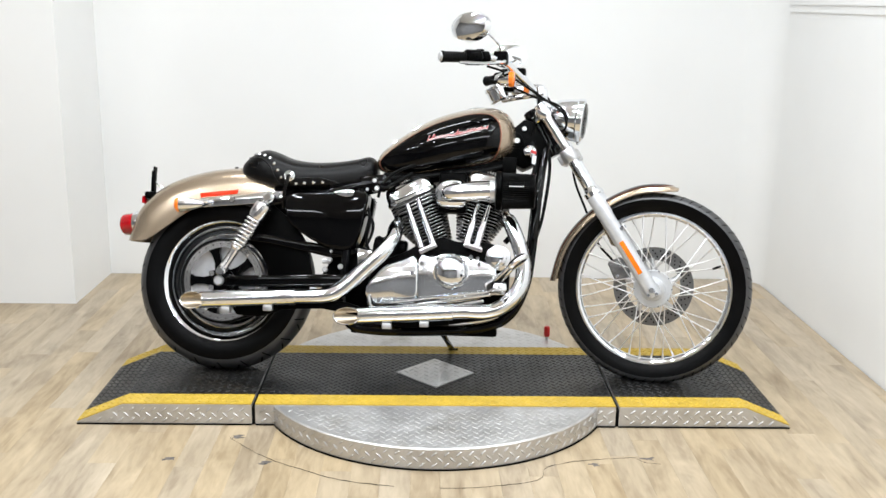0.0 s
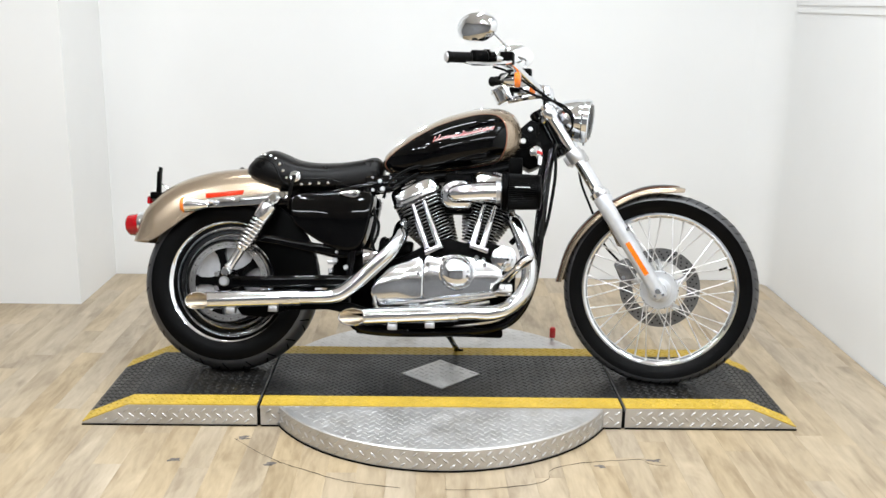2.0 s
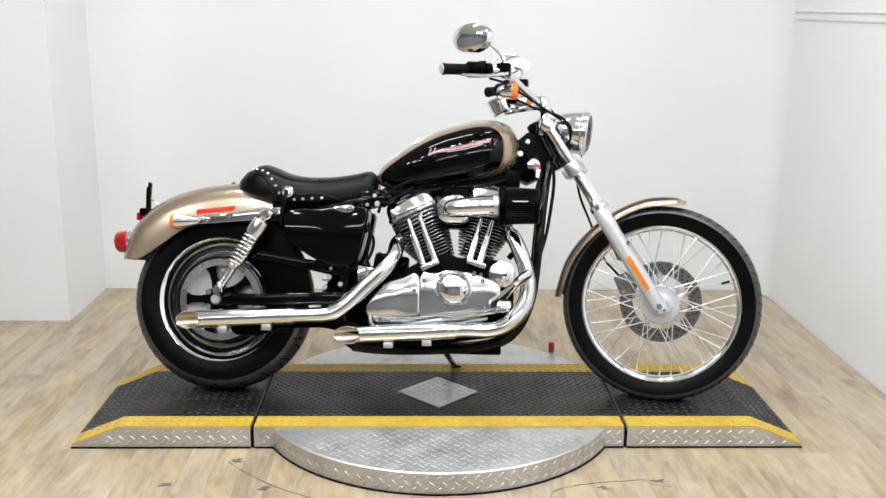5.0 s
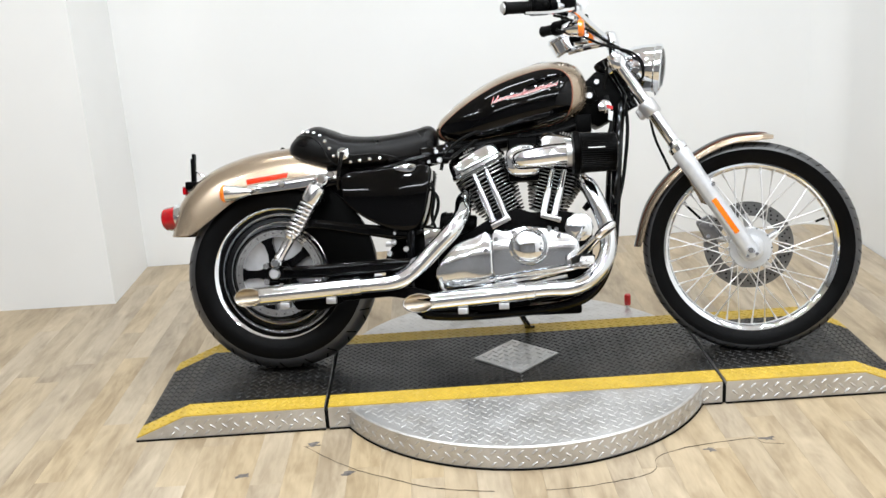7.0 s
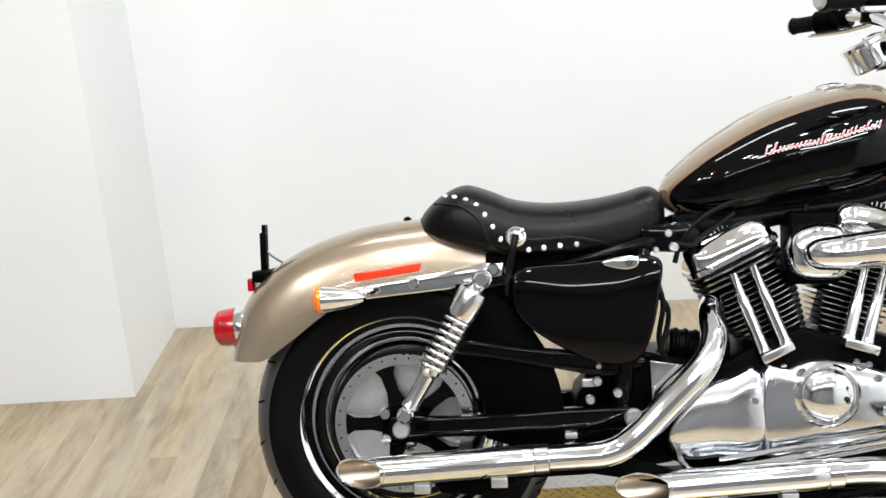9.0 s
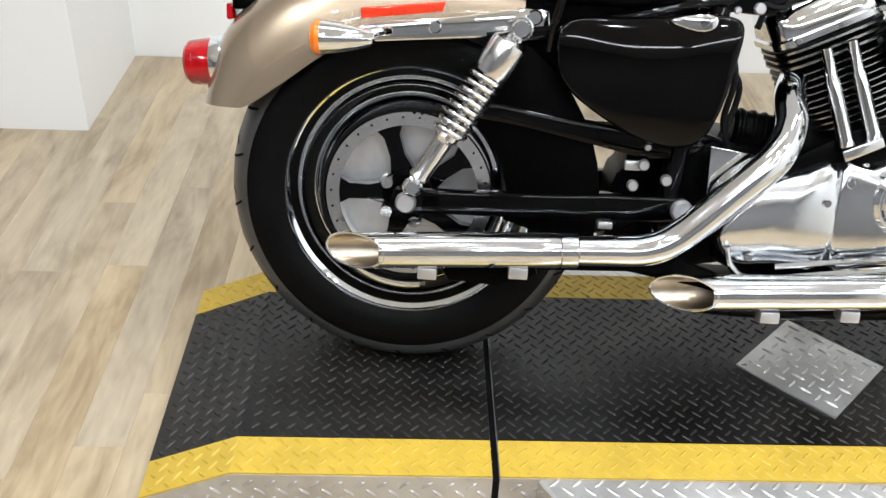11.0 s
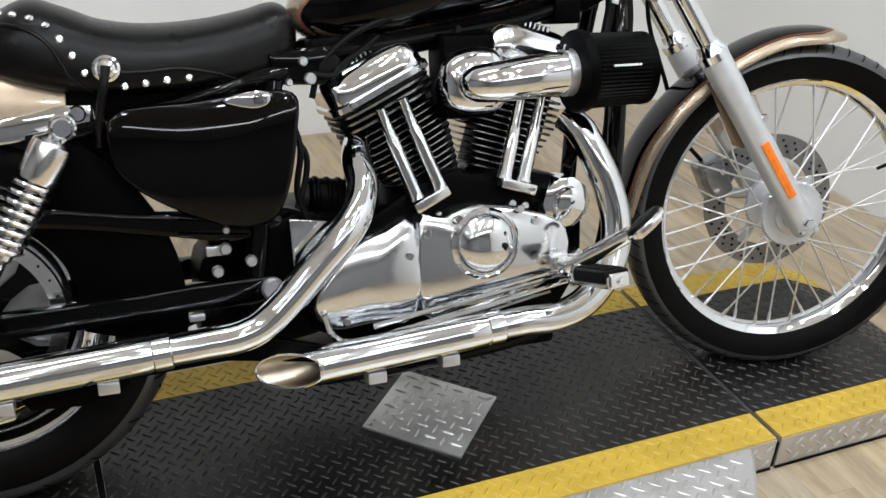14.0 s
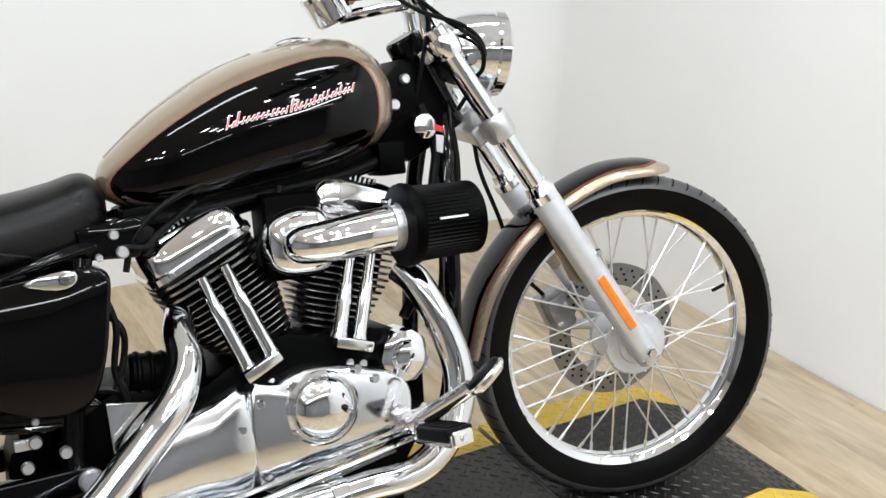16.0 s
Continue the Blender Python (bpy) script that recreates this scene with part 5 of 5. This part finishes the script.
def plate(o, d, s, lx, ly, h, r, shift=0.0):
    """A rounded plate square to a cylinder's axis, s metres up it."""
    e = Vector((d.z, 0, -d.x))
    loops = []
    n = 28
    for q in (0, h):
        lp = []
        for i in range(n):
            a = 2 * math.pi * i / n
            c, f = math.cos(a), math.sin(a)
            x = math.copysign(abs(c) ** 0.5, c) * lx / 2
            y = math.copysign(abs(f) ** 0.5, f) * ly / 2
            lp.append(o + d * (s + q) + e * (x + shift) + Vector((0, y, 0)))
        loops.append(lp)
    return rings(loops)


def cylinder(o, d, mirror):
    """One cylinder: barrel, fins, head and rocker cover; o: its foot, d: its axis."""
    e = Vector((d.z, 0, -d.x))
    cyl = bp("cylinder", join(plate(o, d, -0.01, 0.104, 0.112, 0.175, 0.03), plate(o, d, 0.055, 0.146, 0.132, 0.115, 0.03, mirror * 0.008)), CRINKLE, eng, "black finned cylinder")
    for i in range(13):
        s = -0.014 + i * 0.0118
        wide = 0.118 + 0.064 * min(1, i / 8)
        deep = 0.125 + 0.035 * min(1, i / 8)
        off_ = mirror * 0.010 * min(1, i / 8)
        bp("cooling_fin", plate(o, d, s, wide, deep, 0.0040, 0.03, off_), CRINKLE, eng)
        bp("fin_edge", plate(o, d, s + 0.0009, wide + 0.0014, deep + 0.0014, 0.0021, 0.03, off_), FIN, eng)
    for i in range(3):
        s = 0.142 + i * 0.0125
        bp("cooling_fin", plate(o, d, s, 0.186, 0.162, 0.0075, 0.03, mirror * 0.010), CRINKLE, eng)
        bp("fin_edge", plate(o, d, s + 0.0015, 0.1885, 0.1645, 0.0042, 0.03, mirror * 0.010), FIN, eng)
    # rocker cover in two tiers
    m = Matrix.Translation(o + d * 0.18) @ Matrix(((e.x, 0, d.x, 0), (0, 1, 0, 0), (e.z, 0, d.z, 0), (0, 0, 0, 1)))
    def tier(rows, expo):
        loops = []
        for z, hx, hy, dx in rows:
            lp = []
            for q in range(48):
                a = 2 * math.pi * q / 48
                c, f = math.cos(a), math.sin(a)
                lp.append(m @ Vector((math.copysign(abs(c) ** expo, c) * hx + dx + mirror * 0.010, math.copysign(abs(f) ** expo, f) * hy, z)))
            loops.append(lp)
        return rings(loops)

    bp("rocker_box", tier(((0.0, 0.094, 0.082, 0), (0.002, 0.0965, 0.0845, 0), (0.012, 0.0965, 0.0845, 0), (0.015, 0.094, 0.082, 0)), 0.30), CAST, eng, "chrome rocker box")
    bp("rocker_cover", tier(((0.013, 0.0925, 0.080, 0), (0.018, 0.0930, 0.0805, 0), (0.040, 0.0900, 0.0775, -0.001), (0.054, 0.0860, 0.0725, -0.002), (0.064, 0.0790, 0.0640, -0.003), (0.070, 0.0680, 0.0520, -0.004), (0.0725, 0.050, 0.036, -0.004), (0.073, 0.012, 0.010, -0.004)), 0.34), CHROME, eng, "chrome rocker cover", 50)
    for x in (-0.07, 0.0, 0.07):
        bp("rocker_bolt", bolt(m @ Vector((x, -0.084, 0.008)), RIGHTWARD, 0.006, 0.006), CHROME, eng)
    bm = bmesh.new()
    for i in range(7):
        rb = box(-0.034 + i * 0.009, -0.029 + i * 0.009, -0.060, 0.045, 0.060, 0.0755, 0.001, 1)
        rb.transform(m)
        bm = join(bm, rb)
    bp("rocker_rib", bm, CHROME, eng)["kind"] = "stuff"


def fit_axis(a):
    return Vector((math.sin(radians(a)), 0, math.cos(radians(a))))


cylinder(Vector((-0.010, -0.012, 0.484)), fit_axis(-25.5), -1)
cylinder(Vector((0.122, -0.012, 0.500)), fit_axis(17), 0)
for (x0, z0), (x1, z1) in (((-0.114, 0.617), (-0.058, 0.462)), ((-0.075, 0.632), (-0.016, 0.478)), ((0.140, 0.622), (0.104, 0.482)), ((0.178, 0.620), (0.140, 0.474))):
    a, b = Vector((x0, -0.118, z0)), Vector((x1, -0.122, z1))
    L_ = (b - a).length
    bp("pushrod_tube", lathe([(0.009, 0), (0.0095, 0.05), (0.0115, 0.054), (0.0115, 0.074), (0.0125, 0.078), (0.0125, L_ - 0.01), (0.015, L_)], a, b - a, 18), CHROME, eng, "chrome pushrod tube")
for x, z, ang in ((-0.035, 0.462, -26), (0.128, 0.470, 18)):
    bm = box(-0.034, 0.034, -0.138, -0.100, -0.012, 0.007, 0.004, 2)
    bm.transform(Matrix.Translation((x, 0, z)) @ Matrix.Rotation(radians(ang), 4, "Y"))
    bp("tappet_block", bm, POLISH, eng, "chrome tappet guide")
    for k in (-1, 1):
        bp("tappet_bolt", bolt((x + 0.004 + k * 0.012, -0.113, z - 0.038 + (0.004 * k if ang < 0 else -0.003 * k)), RIGHTWARD, 0.0085, 0.008), CHROME, eng)
# cam cover and sprocket cover
cam_cover = smooth2([(-0.066, 0.424), (-0.02, 0.430), (0.03, 0.445), (0.09, 0.440), (0.15, 0.425), (0.205, 0.400), (0.218, 0.355), (0.20, 0.315), (0.16, 0.285), (0.08, 0.268), (0.0, 0.262), (-0.066, 0.260)], 3)
cc = bp("cam_cover", pillow(cam_cover, -0.105, -0.146, 0.011, 0.004, 0.011), CAST, eng, "chrome cam cover", 50)
sp = bp("sprocket_cover", pillow(smooth2([(-0.069, 0.423), (-0.12, 0.417), (-0.175, 0.402), (-0.215, 0.365), (-0.252, 0.312), (-0.245, 0.272), (-0.215, 0.250), (-0.15, 0.254), (-0.069, 0.259)], 3), -0.085, -0.142, 0.012, 0.004, 0.016), CAST, eng, "chrome sprocket cover", 50)
bp("cover_ring", lathe([(0.062, -0.002), (0.063, 0.008), (0.058, 0.012), (0.055, 0.010)], (0.052, -0.150, 0.378), RIGHTWARD, 40), CHROME, eng)
bp("timer_cover", lathe([(0.054, 0), (0.054, 0.010), (0.0515, 0.015), (0.046, 0.0205), (0.037, 0.0255), (0.026, 0.029), (0.013, 0.031), (0.0, 0.0315)], (0.052, -0.150, 0.378), RIGHTWARD, 48), CHROME, eng, "round polished timer cover", 50)
for x, z in ((-0.052, 0.405), (-0.05, 0.28), (0.10, 0.283), (0.19, 0.325), (0.005, 0.424), (0.15, 0.408), (-0.085, 0.37), (-0.20, 0.27), (0.12, 0.432)):
    bp("cover_screw", bolt((x, -0.152, z), RIGHTWARD, 0.0075, 0.006), CHROME, eng)
bp("sprocket_shield", prism([(-0.283, 0.452), (-0.20, 0.440), (-0.272, 0.330), (-0.280, 0.335)], -0.145, -0.138, 0.002), CHROME, eng, "chrome triangular shield")
bp("cover_lower_rail", tube([(-0.238, -0.156, 0.285), (-0.225, -0.160, 0.250), (-0.18, -0.160, 0.236), (0.0, -0.160, 0.250), (0.17, -0.160, 0.278)], 0.006, 10), CHROME, eng)
# oil filter housing in front
of = bp("oil_filter", lathe([(0.046, -0.06), (0.048, 0.0), (0.046, 0.012), (0.036, 0.016), (0.030, 0.017), (0.028, 0.024), (0.0, 0.027)], (0.216, -0.128, 0.432), RIGHTWARD, 10), CHROME, eng, "chrome faceted oil filter", 20)
bp("filter_dome", lathe([(0.028, 0.02), (0.026, 0.032), (0.014, 0.036), (0.0, 0.037)], (0.216, -0.128, 0.432), RIGHTWARD, 28), CHROME, eng)
bp("oil_line", tube([(0.24, -0.09, 0.49), (0.27, -0.08, 0.53), (0.26, -0.06, 0.56)], 0.010, 8), CRINKLE, eng)
# intake
intake = bp("carburettor_cover", hull([(-0.012, 0.668, 0.640, 0.01), (-0.004, 0.690, 0.618, 0.024), (0.02, 0.706, 0.603, 0.036), (0.055, 0.712, 0.600, 0.040), (0.088, 0.704, 0.606, 0.034), (0.104, 0.680, 0.628, 0.012)], 24, 32), CHROME, label="chrome intake body", smooth=60)
intake.matrix_basis = Matrix.Translation((0, -0.135, 0))
bp("intake_mount", box(-0.002, 0.098, -0.115, -0.04, 0.590, 0.735, 0.012, 3), CRINKLE, intake)
intake.children[0].matrix_basis = Matrix.Translation((0, 0.135, 0))
el = bp("intake_elbow", tube([(0.045, -0.140, 0.650), (0.040, -0.172, 0.652), (0.075, -0.192, 0.655), (0.130, -0.196, 0.660), (0.205, -0.196, 0.664)], lambda u: 0.029 + 0.007 * min(1, u * 1.3), 28), CHROME, label="polished chrome intake elbow")
bp("clamp_band", lathe([(0.0375, 0), (0.0395, 0.001), (0.0395, 0.017), (0.0375, 0.018)], (0.182, -0.196, 0.663), (1, 0, 0.03), 36), ALU, el, "steel hose clamp")
bp("clamp_screw", rod((0.184, -0.18, 0.705), (0.184, -0.21, 0.705), 0.006, 10), CHROME, el)
fl = bp("air_filter", lathe([(0.040, 0), (0.068, 0.004), (0.070, 0.012), (0.068, 0.022), (0.060, 0.026), (0.060, 0.122), (0.062, 0.126), (0.0615, 0.136), (0.054, 0.140), (0.0, 0.141)], (0.198, -0.196, 0.664), (1, 0, 0.0), 48), CRINKLE, label="black pleated cone air filter")
bm = bmesh.new()
n_p = 56
lo, hi = [], []
for i in range(n_p * 2):
    a = math.pi * i / n_p
    r = 0.0635 if i % 2 else 0.0590
    lo.append(bm.verts.new((0.224, -0.196 + math.cos(a) * r, 0.664 + math.sin(a) * r)))
    r -= 0.003
    hi.append(bm.verts.new((0.322, -0.196 + math.cos(a) * r, 0.664 + math.sin(a) * r)))
for i in range(n_p * 2):
    j = (i + 1) % (n_p * 2)
    bm.faces.new((lo[i], lo[j], hi[j], hi[i]))
bmesh.ops.recalc_face_normals(bm, faces=bm.faces[:])
bp("filter_pleats", bm, GRIP, fl, "black filter pleats", 0)
bm = bmesh.new()
for i in range(9):
    x = 0.246 + i * 0.0058
    bm = join(bm, box(x, x + 0.0045, -0.2598, -0.2575, 0.672, 0.6755))
bp("print_bar", bm, WHITE, fl, "small white print bars")["kind"] = "stuff"

# -- exhausts --
def exhaust(tip, bend, y, name_label):
    """A slash-cut muffler with its head pipe; tip: rear end, bend: points from the muffler's front end to the port."""
    (x0, z0), (x1, z1) = tip
    R_, n = 0.0305, 40
    d = Vector((x1 - x0, 0, z1 - z0)).normalized()
    up = Vector((-d.z, 0, d.x))
    loops = []
    prof = [(0.0, R_), (0.12, R_), (0.85, R_ * 0.985), (0.93, R_ * 0.97), (0.955, 0.0275), (1.0, 0.0275)]
    L_ = (Vector((x1, 0, z1)) - Vector((x0, 0, z0))).length

    def ring(f, r, slant):
        lp = []
        for j in range(n):
            a = 2 * math.pi * j / n
            yy, uu = math.cos(a) * r, math.sin(a) * r
            lp.append(Vector((x0, y, z0)) + d * (f * L_ - yy * slant) + up * uu + Vector((0, yy, 0)))
        return lp

    outer = [ring(f, r, 1.75 if i == 0 else 0.0) for i, (f, r) in enumerate(prof)]
    inner = [ring(0.24, R_ - 0.003, 0), ring(0.0, R_ - 0.0028, 1.75)]
    mf = bp("muffler", rings([inner[1]] + outer, caps=False), STEEL, label=name_label)
    edge_ring = ring(0.0, R_ - 0.0012, 1.75)
    bp("cut_rim", tube(edge_ring + edge_ring[:1], 0.0022, 8, 1), CHROME, mf, "bright cut rim")
    bp("muffler_inside", rings([inner[1], ring(0.13, R_ - 0.003, 0), inner[0]], caps=False), PIPE_IN, mf, "brown stained muffler bore")
    bp("baffle", lathe([(R_ - 0.003, 0), (0.012, 0.002), (0.010, 0.01), (0.0, 0.01)], Vector((x0, y, z0)) + d * (0.23 * L_), d, 24), PIPE_IN, mf)
    bp("muffler_collar", lathe([(0.0275, -0.014), (0.0295, -0.012), (0.0295, 0.014), (0.0275, 0.016)], Vector((x1, y, z1)) - d * 0.004, d, 32), STEEL, mf)
    bp("head_pipe", tube([(x1 - d.x * 0.01, y, z1 - d.z * 0.01)] + bend, lambda u: 0.0245 + 0.003 * min(1, u * 3), 28, 10), STEEL, mf, "chrome head pipe")
    return mf


up_ = exhaust(((-0.858, 0.252), (-0.50, 0.274)), [(-0.44, -0.19, 0.277), (-0.375, -0.19, 0.283), (-0.325, -0.188, 0.308), (-0.25, -0.185, 0.380), (-0.188, -0.178, 0.442), (-0.158, -0.142, 0.490), (-0.152, -0.095, 0.532), (-0.135, -0.055, 0.560)], -0.19, "upper slash-cut chrome muffler")
lo_ = exhaust(((-0.308, 0.212), (0.052, 0.237)), [(0.11, -0.19, 0.240), (0.17, -0.189, 0.240), (0.225, -0.184, 0.256), (0.273, -0.174, 0.295), (0.300, -0.163, 0.345), (0.306, -0.155, 0.395), (0.299, -0.146, 0.445), (0.281, -0.134, 0.500), (0.258, -0.114, 0.556), (0.240, -0.09, 0.580)], -0.19, "lower slash-cut chrome muffler")
for mf, spots in ((up_, ((-0.735, 0.226), (-0.585, 0.236))), (lo_, ((-0.165, 0.186), (-0.035, 0.196)))):
    for x, z in spots:
        bp("clamp_tab", box(x - 0.016, x + 0.016, -0.205, -0.17, z - 0.014, z + 0.006, 0.003), ALU, mf, "bare steel clamp tab")
bp("muffler_bracket", prism([(-0.70, 0.245), (-0.62, 0.225), (-0.40, 0.235), (-0.28, 0.215), (-0.10, 0.175), (0.05, 0.19), (0.05, 0.205), (-0.20, 0.225), (-0.32, 0.262), (-0.60, 0.262)], -0.165, -0.150, 0.003), CRINKLE, label="black exhaust bracket")
bp("bracket_tail", prism([(-0.72, 0.232), (-0.70, 0.205), (-0.62, 0.200), (-0.55, 0.225), (-0.56, 0.245)], -0.180, -0.150, 0.006), CRINKLE)

# -- forward foot controls --
fc = bp("foot_control_mount", join(rod((0.200, -0.16, 0.325), (0.205, -0.215, 0.322), 0.018, 20, 0.003), box(0.170, 0.245, -0.165, -0.10, 0.30, 0.345, 0.01, 2)), POLISH, label="chrome forward foot control")
PEG = Matrix.Translation((0.204, -0.225, 0.322)) @ Matrix.Rotation(radians(-7), 4, "X") @ Matrix.Rotation(radians(12), 4, "Z")
bm = join(box(-0.024, 0.024, -0.092, 0.0, -0.018, 0.004, 0.005, 2), box(-0.021, 0.021, -0.096, -0.088, -0.018, 0.008, 0.005, 3))
bp("foot_peg", bm, POLISH, fc, "chrome foot peg").matrix_basis = PEG
peg_rubber = bp("peg_rubber", box(-0.027, 0.027, -0.089, -0.004, -0.010, 0.013, 0.006, 3), GRIP, fc, "black rubber peg pad")
peg_rubber.matrix_basis = PEG
for k in range(5):
    bp("rubber_rib", box(-0.018 + k * 0.008, -0.014 + k * 0.008, -0.084, -0.008, 0.012, 0.0155, 0.001, 1), GRIP, peg_rubber)
bp("peg_bolt", bolt((0.0, -0.096, -0.005), RIGHTWARD, 0.007, 0.005), CHROME, fc).matrix_basis = PEG
bp("peg_clevis", join(box(0.186, 0.226, -0.228, -0.205, 0.300, 0.340, 0.006, 2), rod((0.206, -0.19, 0.30), (0.206, -0.19, 0.345), 0.012, 14, 0.003)), POLISH, fc)
bp("brake_pedal", tube([(0.192, -0.195, 0.328), (0.215, -0.225, 0.350), (0.238, -0.255, 0.373), (0.262, -0.284, 0.397)], lambda u: 0.0165 - 0.003 * u, 14), POLISH, fc, "chrome brake pedal arm")
PAD = Matrix.Translation((0.282, -0.302, 0.414)) @ Matrix.Rotation(radians(-38), 4, "Y") @ Matrix.Rotation(radians(-18), 4, "X") @ Matrix.Diagonal((1.5, 1.0, 1.0, 1))
bm = lathe([(0.006, -0.012), (0.020, -0.010), (0.026, -0.003), (0.0265, 0.003), (0.024, 0.006)], (0, 0, 0), (0, 0, 1), 32)
bm.transform(PAD)
bp("pedal_pad", bm, POLISH, fc, "chrome oval pedal pad")
bm = lathe([(0.0235, 0.005), (0.0235, 0.009), (0.021, 0.0125), (0.010, 0.0145), (0.0, 0.015)], (0, 0, 0), (0, 0, 1), 32)
bm.transform(PAD)
bp("pedal_rubber", bm, GRIP, fc, "black pedal rubber")
bp("brake_rod", rod((0.195, -0.180, 0.300), (-0.19, -0.180, 0.238), 0.0055, 10), CHROME, fc)
bp("brake_rod", rod((0.205, -0.170, 0.312), (-0.16, -0.172, 0.262), 0.0045, 10), CHROME, fc)
bp("master_cylinder", rod((0.165, -0.135, 0.31), (0.105, -0.135, 0.30), 0.016, 16, 0.003), CRINKLE, fc)

# -- kickstand --
ks = bp("kickstand", tube([(0.02, 0.09, 0.150), (0.035, 0.18, 0.115), (0.048, 0.275, 0.088)], 0.010, 12), BLACK, label="black kickstand")
bp("kickstand_foot", box(0.035, 0.072, 0.265, 0.295, 0.0815, 0.089, 0.003), BLACK, ks)
bp("stand_spring", tube([(0.02, -0.02, 0.150), (0.035, -0.01, 0.130), (0.045, 0.04, 0.115)], 0.006, 8), BLACK, ks)

# -- hoses and cables behind the engine --
for pts in ([(-0.262, -0.09, 0.62), (-0.248, -0.10, 0.56), (-0.258, -0.10, 0.49), (-0.245, -0.10, 0.44)], [(-0.258, -0.08, 0.58), (-0.238, -0.09, 0.55), (-0.240, -0.09, 0.51), (-0.26, -0.10, 0.46)], [(-0.225, -0.10, 0.68), (-0.19, -0.11, 0.675), (-0.17, -0.10, 0.69), (-0.10, -0.08, 0.735)], [(-0.222, -0.095, 0.640), (-0.205, -0.10, 0.690), (-0.15, -0.10, 0.738), (-0.07, -0.095, 0.765), (0.0, -0.085, 0.760)], [(0.04, -0.09, 0.745), (0.02, -0.10, 0.70), (-0.01, -0.10, 0.65), (-0.005, -0.09, 0.62)]):
    bp("oil_hose", tube(pts, 0.0055, 10), GRIP, label="black rubber hose")
for x, z, r in ((-0.235, 0.700, 0.008), (-0.225, 0.672, 0.010), (-0.26, 0.668, 0.006)):
    bp("frame_bolt", bolt((x, -0.105, z), RIGHTWARD, r, 0.008), ALU, frame_bits)
bp("side_bracket", prism([(-0.29, 0.715), (-0.20, 0.725), (-0.17, 0.70), (-0.20, 0.66), (-0.28, 0.665)], -0.105, -0.07, 0.006), BLACK, frame_bits)

# ---- floor planks ----
floor = tagged(part("floor", box(LEFT, RIGHT, FRONT, BACK, -0.06, -0.004), GAP, smooth=0), "light oak wood-look plank floor", "floor", kind="structure")
PW, PL = 0.0915, 0.92
cache = {}
rest = bmesh.new()
count = 0
rng = random.Random(4)
x = LEFT
while x < RIGHT - 0.01:
    y = FRONT - rng.random() * PL
    while y < BACK:
        x0, x1, y0, y1 = x, min(x + PW, RIGHT - 0.005), max(y, FRONT), min(y + PL, BACK - 0.003)
        if x1 <= COLX:
            y1 = min(y1, COLY)
        if y1 - y0 > 0.02:
            bm = box(x0 + 0.00012, x1 - 0.00012, y0 + 0.00012, y1 - 0.00012, -0.0038, 0.0, 0.0002, 1)
            if y1 > -1.1 and x1 > -1.9 and count < 300:
                part("plank", bm, OAK, floor, smooth=0)
                count += 1
            else:
                rest = join(rest, bm)
        y += PL
    x += PW
r = part("plank_field", rest, OAK, floor, smooth=0)
r["kind"] = "stuff"

# worn crack lines round the turntable
for line in ([(-0.683, -0.394), (-0.613, -0.473), (-0.541, -0.54), (-0.459, -0.598), (-0.375, -0.647), (-0.299, -0.687), (-0.227, -0.707), (-0.13, -0.729)], [(0.006, -0.736), (0.102, -0.735), (0.199, -0.717), (0.292, -0.69), (0.326, -0.655), (0.336, -0.606), (0.415, -0.562), (0.513, -0.542), (0.626, -0.526), (0.66, -0.56), (0.711, -0.571)]):
    bm = bmesh.new()
    rg = random.Random(3)
    prev = None
    pts2 = smooth2(line, 5, False)
    for i, (x, y) in enumerate(pts2):
        w = 0.0008 + 0.0012 * rg.random()
        x, y = x + rg.uniform(-0.002, 0.002), y + rg.uniform(-0.002, 0.002)
        cur = (bm.verts.new((x, y - w, 0.0007)), bm.verts.new((x, y + w, 0.0007)))
        if prev:
            bm.faces.new((prev[0], cur[0], cur[1], prev[1]))
        prev = cur
    part("floor_crack", bm, GAP, floor, "thin dark crack in the floor", smooth=0)

# chipped spots in the floor finish
rg = random.Random(11)
for cx, cy, size in ((-0.845, -0.554, 0.020), (-0.658, -0.394, 0.024), (-0.537, -0.575, 0.018), (0.498, -0.577, 0.016), (0.677, -0.535, 0.022)):
    bm = bmesh.new()
    ring = []
    for k in range(14):
        a, q = 2 * math.pi * k / 14, size * rg.uniform(0.25, 1.0)
        ring.append(bm.verts.new((cx + math.cos(a) * q * 1.5, cy + math.sin(a) * q, 0.0006)))
    bm.faces.new(ring)
    part("floor_chip", bm, CHIP, floor, "dark chipped spot in the floor", smooth=0)
